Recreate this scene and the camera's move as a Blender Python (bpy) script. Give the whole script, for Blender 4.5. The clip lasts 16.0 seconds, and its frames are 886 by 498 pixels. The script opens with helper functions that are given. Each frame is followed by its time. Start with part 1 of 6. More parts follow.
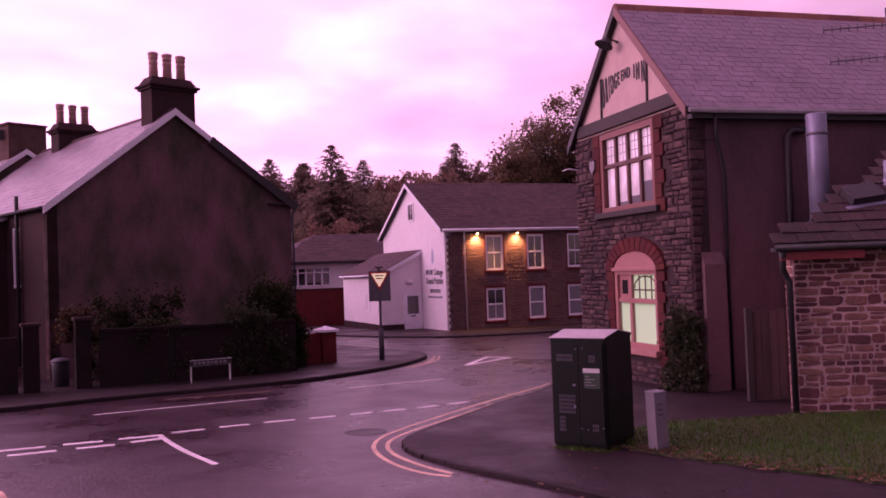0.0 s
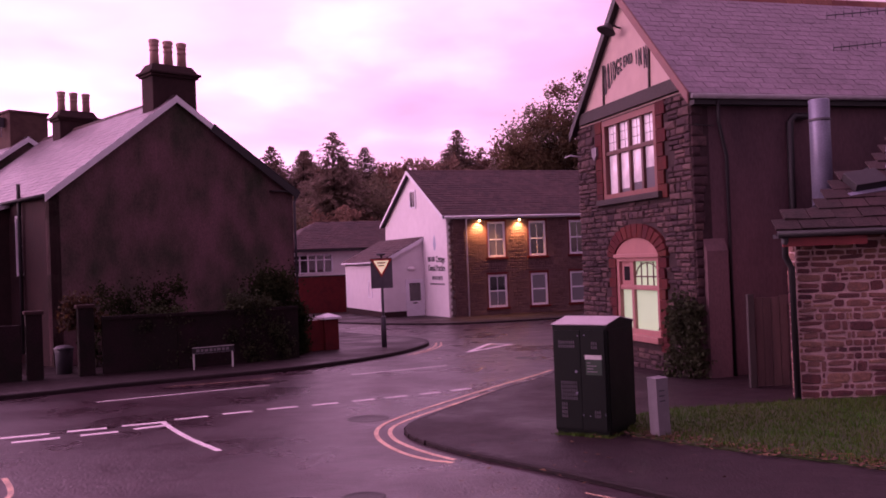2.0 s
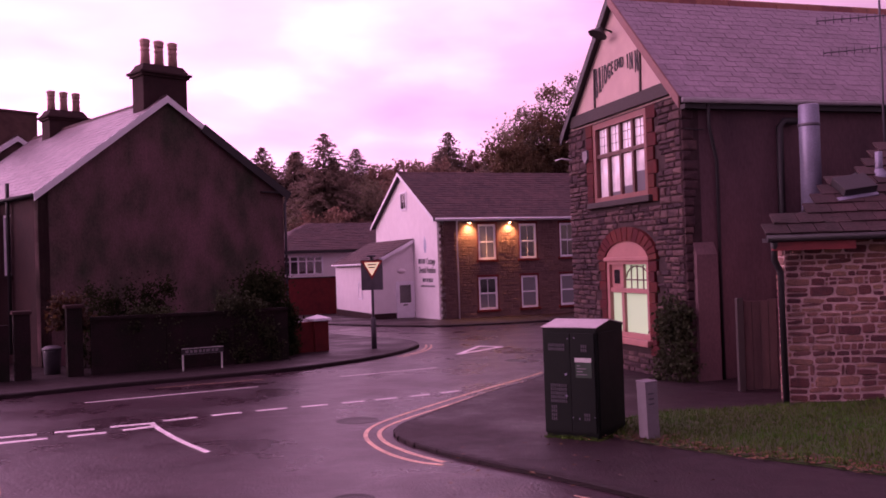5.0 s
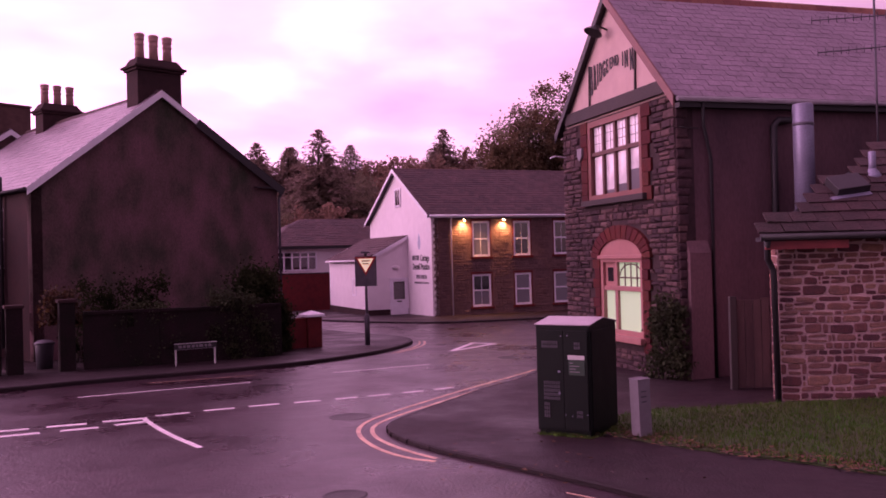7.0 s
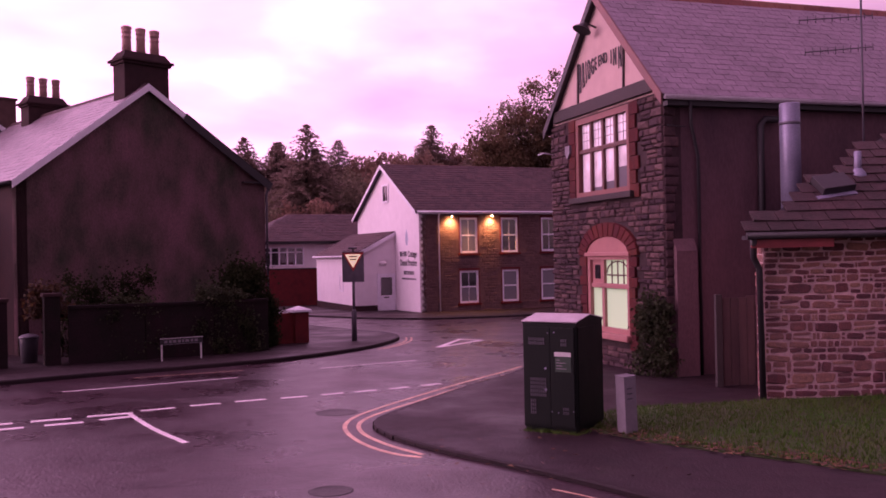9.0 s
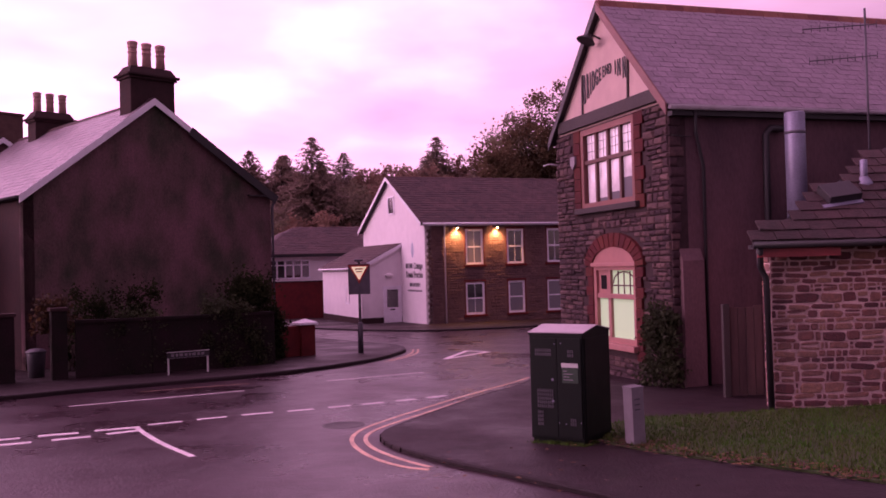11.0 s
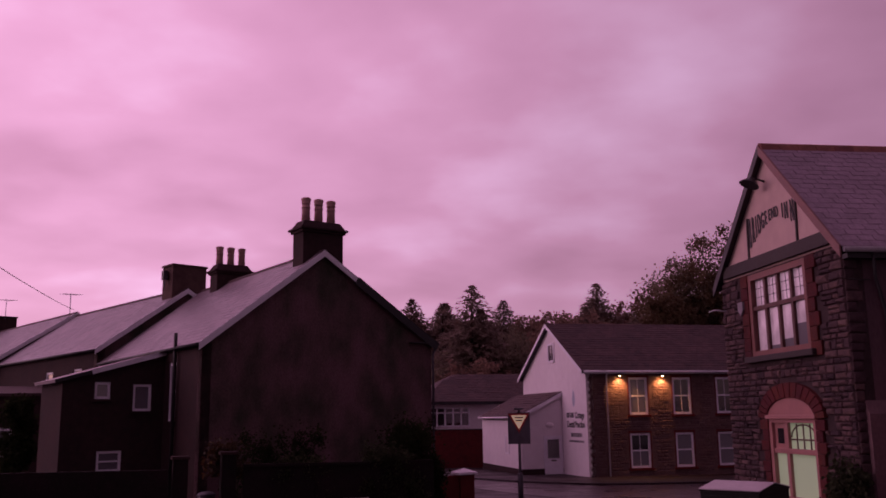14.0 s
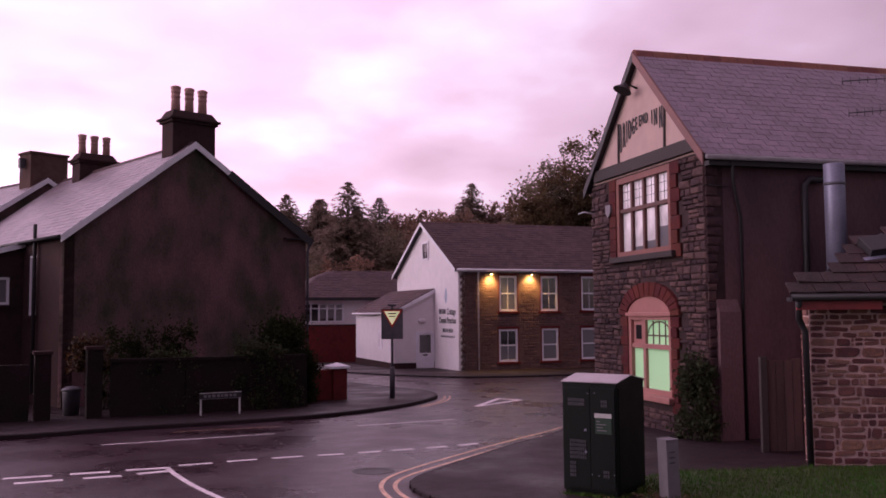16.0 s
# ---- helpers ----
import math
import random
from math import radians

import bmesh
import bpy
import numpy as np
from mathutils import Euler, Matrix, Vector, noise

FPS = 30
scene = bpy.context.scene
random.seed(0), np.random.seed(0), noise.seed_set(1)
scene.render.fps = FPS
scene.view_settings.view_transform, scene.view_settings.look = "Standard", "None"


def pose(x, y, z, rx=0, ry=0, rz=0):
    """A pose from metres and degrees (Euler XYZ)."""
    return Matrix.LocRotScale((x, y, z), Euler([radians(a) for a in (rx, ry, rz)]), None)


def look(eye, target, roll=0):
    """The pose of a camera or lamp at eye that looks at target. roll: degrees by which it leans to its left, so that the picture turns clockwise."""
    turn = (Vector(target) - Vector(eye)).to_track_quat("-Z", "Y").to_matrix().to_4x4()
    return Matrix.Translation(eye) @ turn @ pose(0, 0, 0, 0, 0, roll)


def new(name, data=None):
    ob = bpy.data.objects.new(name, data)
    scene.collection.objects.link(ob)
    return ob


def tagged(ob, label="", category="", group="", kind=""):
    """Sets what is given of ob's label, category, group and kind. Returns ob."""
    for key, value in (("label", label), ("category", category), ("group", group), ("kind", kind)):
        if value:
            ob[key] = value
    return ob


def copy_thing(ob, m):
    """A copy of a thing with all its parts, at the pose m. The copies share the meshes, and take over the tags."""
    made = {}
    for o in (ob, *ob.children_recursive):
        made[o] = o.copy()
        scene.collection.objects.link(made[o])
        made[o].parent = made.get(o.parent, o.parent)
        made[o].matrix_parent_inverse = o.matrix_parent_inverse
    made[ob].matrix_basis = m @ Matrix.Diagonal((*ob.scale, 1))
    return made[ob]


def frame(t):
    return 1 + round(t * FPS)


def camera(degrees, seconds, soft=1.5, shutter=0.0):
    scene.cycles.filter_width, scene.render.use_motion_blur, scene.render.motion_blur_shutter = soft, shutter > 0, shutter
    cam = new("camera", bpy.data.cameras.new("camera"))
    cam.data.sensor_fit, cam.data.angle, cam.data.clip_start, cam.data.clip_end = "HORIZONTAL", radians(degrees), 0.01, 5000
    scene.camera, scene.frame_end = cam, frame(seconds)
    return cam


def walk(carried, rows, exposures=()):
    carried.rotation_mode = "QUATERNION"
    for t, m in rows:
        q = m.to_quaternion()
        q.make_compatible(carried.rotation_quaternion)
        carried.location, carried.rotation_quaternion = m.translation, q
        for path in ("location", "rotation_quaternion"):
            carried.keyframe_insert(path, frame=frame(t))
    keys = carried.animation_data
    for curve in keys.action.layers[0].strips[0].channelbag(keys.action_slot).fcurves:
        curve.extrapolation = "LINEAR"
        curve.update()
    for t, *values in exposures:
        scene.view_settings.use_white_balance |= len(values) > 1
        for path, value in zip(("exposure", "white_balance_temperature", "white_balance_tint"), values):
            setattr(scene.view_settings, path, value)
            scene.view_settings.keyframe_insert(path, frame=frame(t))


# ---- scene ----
cam = camera(52.51, 16.0, soft=1.7)
PATH = [
    (0, pose(0, 0, 2.43, 91.414, 2.116, 0.052)),
    (0.5, pose(0, 0, 2.43, 91.146, 2.253, 0.345)),
    (1, pose(0, 0, 2.43, 90.905, 2.379, 0.294)),
    (1.5, pose(0, 0, 2.43, 90.676, 2.265, 0.293)),
    (2, pose(0, 0, 2.43, 90.591, 2.225, 0.18)),
    (2.5, pose(0, 0, 2.43, 90.588, 2.398, 0.019)),
    (3, pose(0, 0, 2.43, 90.674, 2.446, -0.165)),
    (3.5, pose(0, 0, 2.43, 90.619, 2.479, -0.247)),
    (4, pose(0, 0, 2.43, 90.882, 2.297, -0.27)),
    (6.5, pose(0, 0, 2.43, 90.381, 1.52, -0.732)),
    (7, pose(0, 0, 2.43, 90.485, 1.521, -0.812)),
    (7.5, pose(0, 0, 2.43, 90.727, 1.716, -0.98)),
    (8, pose(0, 0, 2.43, 90.715, 1.565, -1.297)),
    (8.5, pose(0, 0, 2.43, 90.456, 1.121, -1.504)),
    (10.8, pose(0, 0, 2.43, 90.007, 1.589, -2.123)),
    (11, pose(0, 0, 2.43, 90.981, 1.568, -1.233)),
    (11.5, pose(0, 0, 2.43, 95.442, 1.218, 2.529)),
    (12, pose(0, 0, 2.43, 101.888, 0.643, 8.05)),
    (12.5, pose(0, 0, 2.43, 102.002, 0.656, 10.384)),
    (13, pose(0, 0, 2.43, 101.321, 1.031, 9.076)),
    (13.5, pose(0, 0, 2.43, 101.015, 0.946, 9.01)),
    (14, pose(0, 0, 2.43, 100.552, 0.773, 8.861)),
    (14.5, pose(0, 0, 2.43, 98.395, -0.002, 7.557)),
    (15, pose(0, 0, 2.43, 95.844, 0.065, 4.069)),
    (15.5, pose(0, 0, 2.43, 94.346, 0.503, 1.247)),
    (16, pose(0, 0, 2.43, 93.944, 0.453, 0.886)),
]

EXPO = [(0, -0.26, 6250, 31), (4.2, -0.20, 6250, 31), (8.5, -0.15, 6250, 31), (11.0, -0.20, 6300, 29), (11.5, -0.52, 6400, 27), (12.0, -1.20, 6500, 25),
        (12.5, -1.66, 6500, 25), (14.0, -1.66, 6500, 25), (14.5, -1.48, 6400, 17), (15.0, -0.98, 6200, -10), (15.5, -0.62, 5950, -24), (16.0, -0.46, 5650, -29)]
walk(cam, PATH, EXPO)


# ---- light: an overcast dusk, brighter towards the west ----
def build_world():
    w = bpy.data.worlds.new("dusk_sky")
    scene.world = w
    w.use_nodes = True
    nt = w.node_tree
    N, L = nt.nodes, nt.links
    N.clear()
    out = N.new("ShaderNodeOutputWorld")
    tc = N.new("ShaderNodeTexCoord")
    sky = N.new("ShaderNodeTexSky")
    sky.sky_type = "NISHITA"
    sky.sun_disc = False
    sky.sun_elevation = radians(4)
    sky.sun_rotation = radians(-75)
    bg_sky = N.new("ShaderNodeBackground")
    bg_sky.inputs[1].default_value = 0.05
    L.new(sky.outputs[0], bg_sky.inputs[0])
    # cloud deck: flatten the direction so that clouds stretch towards the horizon
    sep = N.new("ShaderNodeSeparateXYZ")
    L.new(tc.outputs["Generated"], sep.inputs[0])
    zz = N.new("ShaderNodeMath"); zz.operation = "ADD"; zz.inputs[1].default_value = 0.22
    L.new(sep.outputs[2], zz.inputs[0])
    zm = N.new("ShaderNodeMath"); zm.operation = "MAXIMUM"; zm.inputs[1].default_value = 0.12
    L.new(zz.outputs[0], zm.inputs[0])
    dx = N.new("ShaderNodeMath"); dx.operation = "DIVIDE"
    dy = N.new("ShaderNodeMath"); dy.operation = "DIVIDE"
    L.new(sep.outputs[0], dx.inputs[0]); L.new(zm.outputs[0], dx.inputs[1])
    L.new(sep.outputs[1], dy.inputs[0]); L.new(zm.outputs[0], dy.inputs[1])
    com = N.new("ShaderNodeCombineXYZ")
    L.new(dx.outputs[0], com.inputs[0]); L.new(dy.outputs[0], com.inputs[1])
    n1 = N.new("ShaderNodeTexNoise")
    n1.inputs["Scale"].default_value = 0.85
    n1.inputs["Detail"].default_value = 4
    n1.inputs["Roughness"].default_value = 0.52
    n1.inputs["Distortion"].default_value = 0.15
    L.new(com.outputs[0], n1.inputs["Vector"])
    ramp = N.new("ShaderNodeValToRGB")
    e = ramp.color_ramp.elements
    e[0].position, e[0].color = 0.32, (0.62, 0.28, 0.45, 1)
    e[1].position, e[1].color = 0.70, (1.06, 0.66, 0.96, 1)
    m = ramp.color_ramp.elements.new(0.50)
    m.color = (0.80, 0.39, 0.61, 1)
    n2 = N.new("ShaderNodeTexNoise")
    n2.inputs["Scale"].default_value = 3.4
    n2.inputs["Detail"].default_value = 4
    L.new(com.outputs[0], n2.inputs["Vector"])
    fine = N.new("ShaderNodeMath"); fine.operation = "MULTIPLY_ADD"
    fine.inputs[1].default_value, fine.inputs[2].default_value = 0.30, -0.15
    L.new(n2.outputs[0], fine.inputs[0])
    cloud = N.new("ShaderNodeMath"); cloud.operation = "ADD"
    L.new(n1.outputs[0], cloud.inputs[0]); L.new(fine.outputs[0], cloud.inputs[1])
    L.new(cloud.outputs[0], ramp.inputs[0])
    # brightness: the deck thins towards the west and towards the horizon
    west = N.new("ShaderNodeVectorMath"); west.operation = "DOT_PRODUCT"
    west.inputs[1].default_value = (-0.80, 0.50, 0.33)
    L.new(tc.outputs["Generated"], west.inputs[0])
    mr = N.new("ShaderNodeMapRange")
    for i, v in enumerate((-0.3, 1.0, 0.55, 2.6)):
        mr.inputs[i + 1].default_value = v
    L.new(west.outputs["Value"], mr.inputs[0])
    bg = N.new("ShaderNodeBackground")
    L.new(ramp.outputs[0], bg.inputs[0])
    glow = N.new("ShaderNodeMapRange")
    for i, v in enumerate((0.58, 0.95, 0.0, 0.85)):
        glow.inputs[i + 1].default_value = v
    L.new(west.outputs["Value"], glow.inputs[0])
    both = N.new("ShaderNodeMath"); both.operation = "ADD"
    L.new(mr.outputs[0], both.inputs[0]); L.new(glow.outputs[0], both.inputs[1])
    L.new(both.outputs[0], bg.inputs[1])
    add = N.new("ShaderNodeAddShader")
    L.new(bg_sky.outputs[0], add.inputs[0]); L.new(bg.outputs[0], add.inputs[1])
    L.new(add.outputs[0], out.inputs[0])


build_world()
sun = new("sun", bpy.data.lights.new("sun", "SUN"))
sun.data.energy, sun.data.angle, sun.data.color = 1.6, radians(36), (1.0, 0.66, 0.78)
sun.matrix_world = look((-38, -8, 10), (0, 0, 0))


# ---- materials ----
def make_mat(name, base, rough=0.8, vary=0.25, scale=6.0, fine=60.0, bump=0.3, metal=0.0, tint=None, big=0.6,
             island=0.0, spec=0.5, stretch=(1, 1, 1), coat=0.0):
    """A plain surface with grain and stains at two sizes; tint: the colour of the stains; island: change from piece to piece."""
    m = bpy.data.materials.new(name)
    m.use_nodes = True
    nt = m.node_tree
    N, L = nt.nodes, nt.links
    b = N["Principled BSDF"]
    b.inputs["Roughness"].default_value = rough
    b.inputs["Metallic"].default_value = metal
    b.inputs["Specular IOR Level"].default_value = spec
    b.inputs["Coat Weight"].default_value = coat
    geo = N.new("ShaderNodeNewGeometry")
    mp = N.new("ShaderNodeMapping")
    mp.inputs["Scale"].default_value = stretch
    L.new(geo.outputs["Position"], mp.inputs[0])
    n1 = N.new("ShaderNodeTexNoise"); n1.inputs["Scale"].default_value = big; n1.inputs["Detail"].default_value = 4
    n2 = N.new("ShaderNodeTexNoise"); n2.inputs["Scale"].default_value = scale; n2.inputs["Detail"].default_value = 5
    n3 = N.new("ShaderNodeTexNoise"); n3.inputs["Scale"].default_value = fine; n3.inputs["Detail"].default_value = 3
    for n in (n1, n2, n3):
        L.new(mp.outputs[0], n.inputs["Vector"])
    t = tint or tuple(c * 0.55 for c in base)
    r = N.new("ShaderNodeValToRGB")
    r.color_ramp.elements[0].position, r.color_ramp.elements[1].position = 0.36, 0.66
    r.color_ramp.elements[0].color, r.color_ramp.elements[1].color = (*t, 1), (*base, 1)
    mixn = N.new("ShaderNodeMath"); mixn.operation = "MULTIPLY_ADD"
    mixn.inputs[1].default_value = 0.5
    half = N.new("ShaderNodeMath"); half.operation = "MULTIPLY"; half.inputs[1].default_value = 0.5
    L.new(n1.outputs[0], half.inputs[0])
    L.new(n2.outputs[0], mixn.inputs[0]); L.new(half.outputs[0], mixn.inputs[2])
    L.new(mixn.outputs[0], r.inputs[0])
    hsv = N.new("ShaderNodeHueSaturation")
    L.new(r.outputs[0], hsv.inputs["Color"])
    val = N.new("ShaderNodeMapRange")
    val.inputs[3].default_value, val.inputs[4].default_value = 1 - vary, 1 + vary
    L.new(n3.outputs[0], val.inputs[0])
    last = val.outputs[0]
    if island:
        oi = N.new("ShaderNodeObjectInfo")
        su = N.new("ShaderNodeMath"); su.operation = "ADD"
        fr = N.new("ShaderNodeMath"); fr.operation = "FRACT"
        L.new(oi.outputs["Random"], su.inputs[0]); L.new(geo.outputs["Random Per Island"], su.inputs[1])
        L.new(su.outputs[0], fr.inputs[0])
        iv = N.new("ShaderNodeMapRange")
        iv.inputs[3].default_value, iv.inputs[4].default_value = 1 - island, 1 + island
        L.new(fr.outputs[0], iv.inputs[0])
        mu = N.new("ShaderNodeMath"); mu.operation = "MULTIPLY"
        L.new(last, mu.inputs[0]); L.new(iv.outputs[0], mu.inputs[1])
        last = mu.outputs[0]
        hu = N.new("ShaderNodeMapRange")
        hu.inputs[3].default_value, hu.inputs[4].default_value = 0.5 - 0.06 * island, 0.5 + 0.06 * island
        L.new(fr.outputs[0], hu.inputs[0]); L.new(hu.outputs[0], hsv.inputs["Hue"])
    L.new(last, hsv.inputs["Value"])
    L.new(hsv.outputs[0], b.inputs["Base Color"])
    rr = N.new("ShaderNodeMapRange")
    rr.inputs[3].default_value, rr.inputs[4].default_value = max(0.03, rough - 0.12), min(1, rough + 0.12)
    L.new(n2.outputs[0], rr.inputs[0]); L.new(rr.outputs[0], b.inputs["Roughness"])
    if bump:
        bp = N.new("ShaderNodeBump")
        bp.inputs["Strength"].default_value = bump
        bp.inputs["Distance"].default_value = 0.02
        ad = N.new("ShaderNodeMath"); ad.operation = "ADD"
        L.new(n2.outputs[0], ad.inputs[0]); L.new(n3.outputs[0], ad.inputs[1])
        L.new(ad.outputs[0], bp.inputs["Height"]); L.new(bp.outputs[0], b.inputs["Normal"])
    return m


def leafy(m):
    """Lets light through: thin leaves."""
    N, L = m.node_tree.nodes, m.node_tree.links
    b = N["Principled BSDF"]
    t = N.new("ShaderNodeBsdfTranslucent")
    L.new(b.inputs["Base Color"].links[0].from_socket, t.inputs["Color"])
    mx = N.new("ShaderNodeMixShader")
    mx.inputs[0].default_value = 0.5
    L.new(b.outputs[0], mx.inputs[1]); L.new(t.outputs[0], mx.inputs[2])
    L.new(mx.outputs[0], N["Material Output"].inputs["Surface"])
    return m


def glass_mat(name, base, rough=0.04):
    """Dark window glass that mirrors the sky."""
    m = bpy.data.materials.new(name)
    m.use_nodes = True
    N, L = m.node_tree.nodes, m.node_tree.links
    b = N["Principled BSDF"]
    b.inputs["Base Color"].default_value = (*base, 1)
    b.inputs["Roughness"].default_value = rough
    b.inputs["IOR"].default_value = 1.9
    n = N.new("ShaderNodeTexNoise"); n.inputs["Scale"].default_value = 1.6
    g = N.new("ShaderNodeNewGeometry"); L.new(g.outputs["Position"], n.inputs["Vector"])
    bp = N.new("ShaderNodeBump"); bp.inputs["Strength"].default_value = 0.06; bp.inputs["Distance"].default_value = 0.05
    L.new(n.outputs[0], bp.inputs["Height"]); L.new(bp.outputs[0], b.inputs["Normal"])
    return m


def glow_mat(name, col, strength):
    m = bpy.data.materials.new(name)
    m.use_nodes = True
    b = m.node_tree.nodes["Principled BSDF"]
    b.inputs["Base Color"].default_value = (*col, 1)
    b.inputs["Emission Color"].default_value = (*col, 1)
    b.inputs["Emission Strength"].default_value = strength
    return m


def wet_asphalt(name, base, rough, puddle, spec=0.5):
    """Damp tarmac: coarse chips, darker wet patches that shine."""
    m = make_mat(name, base, rough, 0.95, 4.5, 26.0, 0.5, tint=tuple(c * 0.5 for c in base), big=0.35, spec=spec)
    N, L = m.node_tree.nodes, m.node_tree.links
    b = N["Principled BSDF"]
    g = N.new("ShaderNodeNewGeometry")
    n = N.new("ShaderNodeTexNoise"); n.inputs["Scale"].default_value = 0.42; n.inputs["Detail"].default_value = 6
    n.inputs["Roughness"].default_value = 0.65
    L.new(g.outputs["Position"], n.inputs["Vector"])
    r = N.new("ShaderNodeMapRange")
    r.inputs[1].default_value, r.inputs[2].default_value = 0.34, 0.70
    r.inputs[3].default_value, r.inputs[4].default_value = rough, puddle
    L.new(n.outputs[0], r.inputs[0])
    L.new(r.outputs[0], b.inputs["Roughness"])
    return m


ASPHALT = wet_asphalt("asphalt_wet", (0.040, 0.0165, 0.026), 0.46, 0.16, 0.42)
PAVE = wet_asphalt("pavement_tarmac", (0.024, 0.0105, 0.0145), 0.78, 0.36, 0.3)
KERB = make_mat("kerb_concrete", (0.026, 0.015, 0.018), 0.65, 0.5, 5, 30, 0.4, island=0.10, spec=0.2)
LAWN = make_mat("lawn_soil", (0.026, 0.054, 0.009), 0.9, 0.5, 4, 40, 0.8, tint=(0.036, 0.038, 0.012))
BLADE = make_mat("grass_blade", (0.050, 0.132, 0.011), 0.65, 0.5, 2.5, 20, 0, tint=(0.066, 0.094, 0.014), island=0.35, spec=0.2)
LEAF_DRY = make_mat("fallen_leaf", (0.13, 0.055, 0.025), 0.7, 0.3, 5, 40, 0, island=0.4)
WHITE_LINE = make_mat("road_paint_white", (0.88, 0.80, 0.83), 0.55, 0.35, 14, 45, 0.2, tint=(0.58, 0.50, 0.54), big=3)
YELLOW_LINE = make_mat("road_paint_yellow", (0.84, 0.56, 0.38), 0.5, 0.6, 16, 45, 0.2, tint=(0.36, 0.21, 0.15), big=3)
IRON = make_mat("cast_iron", (0.05, 0.045, 0.045), 0.5, 0.25, 8, 80, 0.3, metal=0.6)
RENDER_BROWN = make_mat("roughcast_brown", (0.168, 0.090, 0.103), 0.92, 0.45, 1.6, 22, 0.9, tint=(0.040, 0.046, 0.030), big=0.55, stretch=(1, 1, 0.6), spec=0.12)
RENDER_SIDE = make_mat("render_dark_brown", (0.138, 0.080, 0.090), 0.85, 0.3, 1.6, 24, 0.5, tint=(0.072, 0.046, 0.054), big=0.6, stretch=(1, 1, 0.35), spec=0.15)
RENDER_WHITE = make_mat("render_white", (0.80, 0.74, 0.77), 0.8, 0.04, 2.5, 50, 0.2, tint=(0.72, 0.66, 0.69), big=0.4)
RENDER_CREAM = make_mat("render_cream", (0.52, 0.37, 0.34), 0.8, 0.06, 3, 50, 0.2, tint=(0.43, 0.30, 0.28))
BRICK_DARK = make_mat("brick_dark", (0.056, 0.030, 0.031), 0.9, 0.2, 5, 50, 0.4, tint=(0.032, 0.020, 0.021), spec=0.15)
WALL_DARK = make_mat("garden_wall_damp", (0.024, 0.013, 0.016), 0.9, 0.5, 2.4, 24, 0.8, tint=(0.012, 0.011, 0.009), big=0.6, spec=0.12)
BRICK_RED = make_mat("brick_red", (0.150, 0.024, 0.024), 0.85, 0.2, 4, 50, 0.4, tint=(0.085, 0.016, 0.018), spec=0.15)
BRICK_PALE = make_mat("brick_pale", (0.13, 0.078, 0.070), 0.9, 0.2, 5, 50, 0.4, tint=(0.080, 0.047, 0.044), spec=0.15)
RED_SURROUND = make_mat("brick_surround_red", (0.105, 0.021, 0.020), 0.8, 0.2, 6, 60, 0.5, tint=(0.060, 0.017, 0.017), island=0.18, spec=0.15)
STONE_INN = make_mat("stone_grey_brown", (0.105, 0.062, 0.065), 0.85, 0.4, 9, 40, 0.9, tint=(0.050, 0.032, 0.036), island=0.45, spec=0.15)
MORTAR_INN = make_mat("mortar_dark", (0.060, 0.040, 0.042), 0.95, 0.3, 8, 40, 0.5, spec=0.15)
STONE_SHED = make_mat("stone_red_brown", (0.255, 0.110, 0.096), 0.9, 0.4, 10, 50, 0.9, tint=(0.140, 0.074, 0.074), island=0.5, spec=0.2)
MORTAR_SHED = make_mat("mortar_pale", (0.68, 0.47, 0.46), 0.95, 0.3, 8, 40, 0.5, spec=0.2)
STONE_COT = make_mat("stone_cottage", (0.155, 0.094, 0.092), 0.9, 0.3, 8, 40, 0.6, tint=(0.108, 0.062, 0.061), island=0.16, spec=0.15)
SLATE = make_mat("slate_blue_grey", (0.265, 0.190, 0.248), 0.42, 0.4, 2.5, 14, 0.3, tint=(0.150, 0.108, 0.140), island=0.08, big=0.6)
SLATE_PALE = make_mat("slate_weathered", (0.21, 0.152, 0.185), 0.40, 0.3, 3, 25, 0.4, tint=(0.12, 0.088, 0.110), island=0.25, big=0.5)
TILE = make_mat("roof_tile_brown", (0.094, 0.055, 0.058), 0.75, 0.3, 4, 40, 0.4, tint=(0.058, 0.036, 0.040), island=0.2, spec=0.2)
TILE_MOSS = make_mat("roof_tile_mossy", (0.062, 0.036, 0.039), 0.75, 0.5, 5, 25, 0.7, tint=(0.030, 0.022, 0.021), island=0.14, spec=0.2)
RIDGE_RED = make_mat("ridge_tile_red", (0.26, 0.095, 0.075), 0.8, 0.2, 6, 50, 0.3, island=0.2)
WHITE_PAINT = make_mat("paint_white", (0.82, 0.79, 0.86), 0.5, 0.06, 5, 50, 0.1, tint=(0.72, 0.69, 0.75))
DARK_PAINT = make_mat("paint_black", (0.022, 0.018, 0.022), 0.55, 0.2, 5, 50, 0.2)
TIMBER_DARK = make_mat("timber_dark", (0.040, 0.028, 0.028), 0.75, 0.3, 6, 50, 0.4, stretch=(1, 1, 0.3))
SALMON = make_mat("paint_salmon", (0.36, 0.165, 0.150), 0.55, 0.1, 5, 50, 0.15, tint=(0.28, 0.125, 0.118))
FASCIA_RED = make_mat("paint_red", (0.29, 0.045, 0.050), 0.5, 0.2, 5, 50, 0.15, tint=(0.20, 0.032, 0.036))
BARGE_RED = make_mat("barge_board_red", (0.22, 0.095, 0.090), 0.6, 0.2, 5, 40, 0.15, tint=(0.15, 0.066, 0.064))
FRAME_BROWN = make_mat("window_frame_brown", (0.11, 0.038, 0.032), 0.55, 0.15, 6, 50, 0.2)
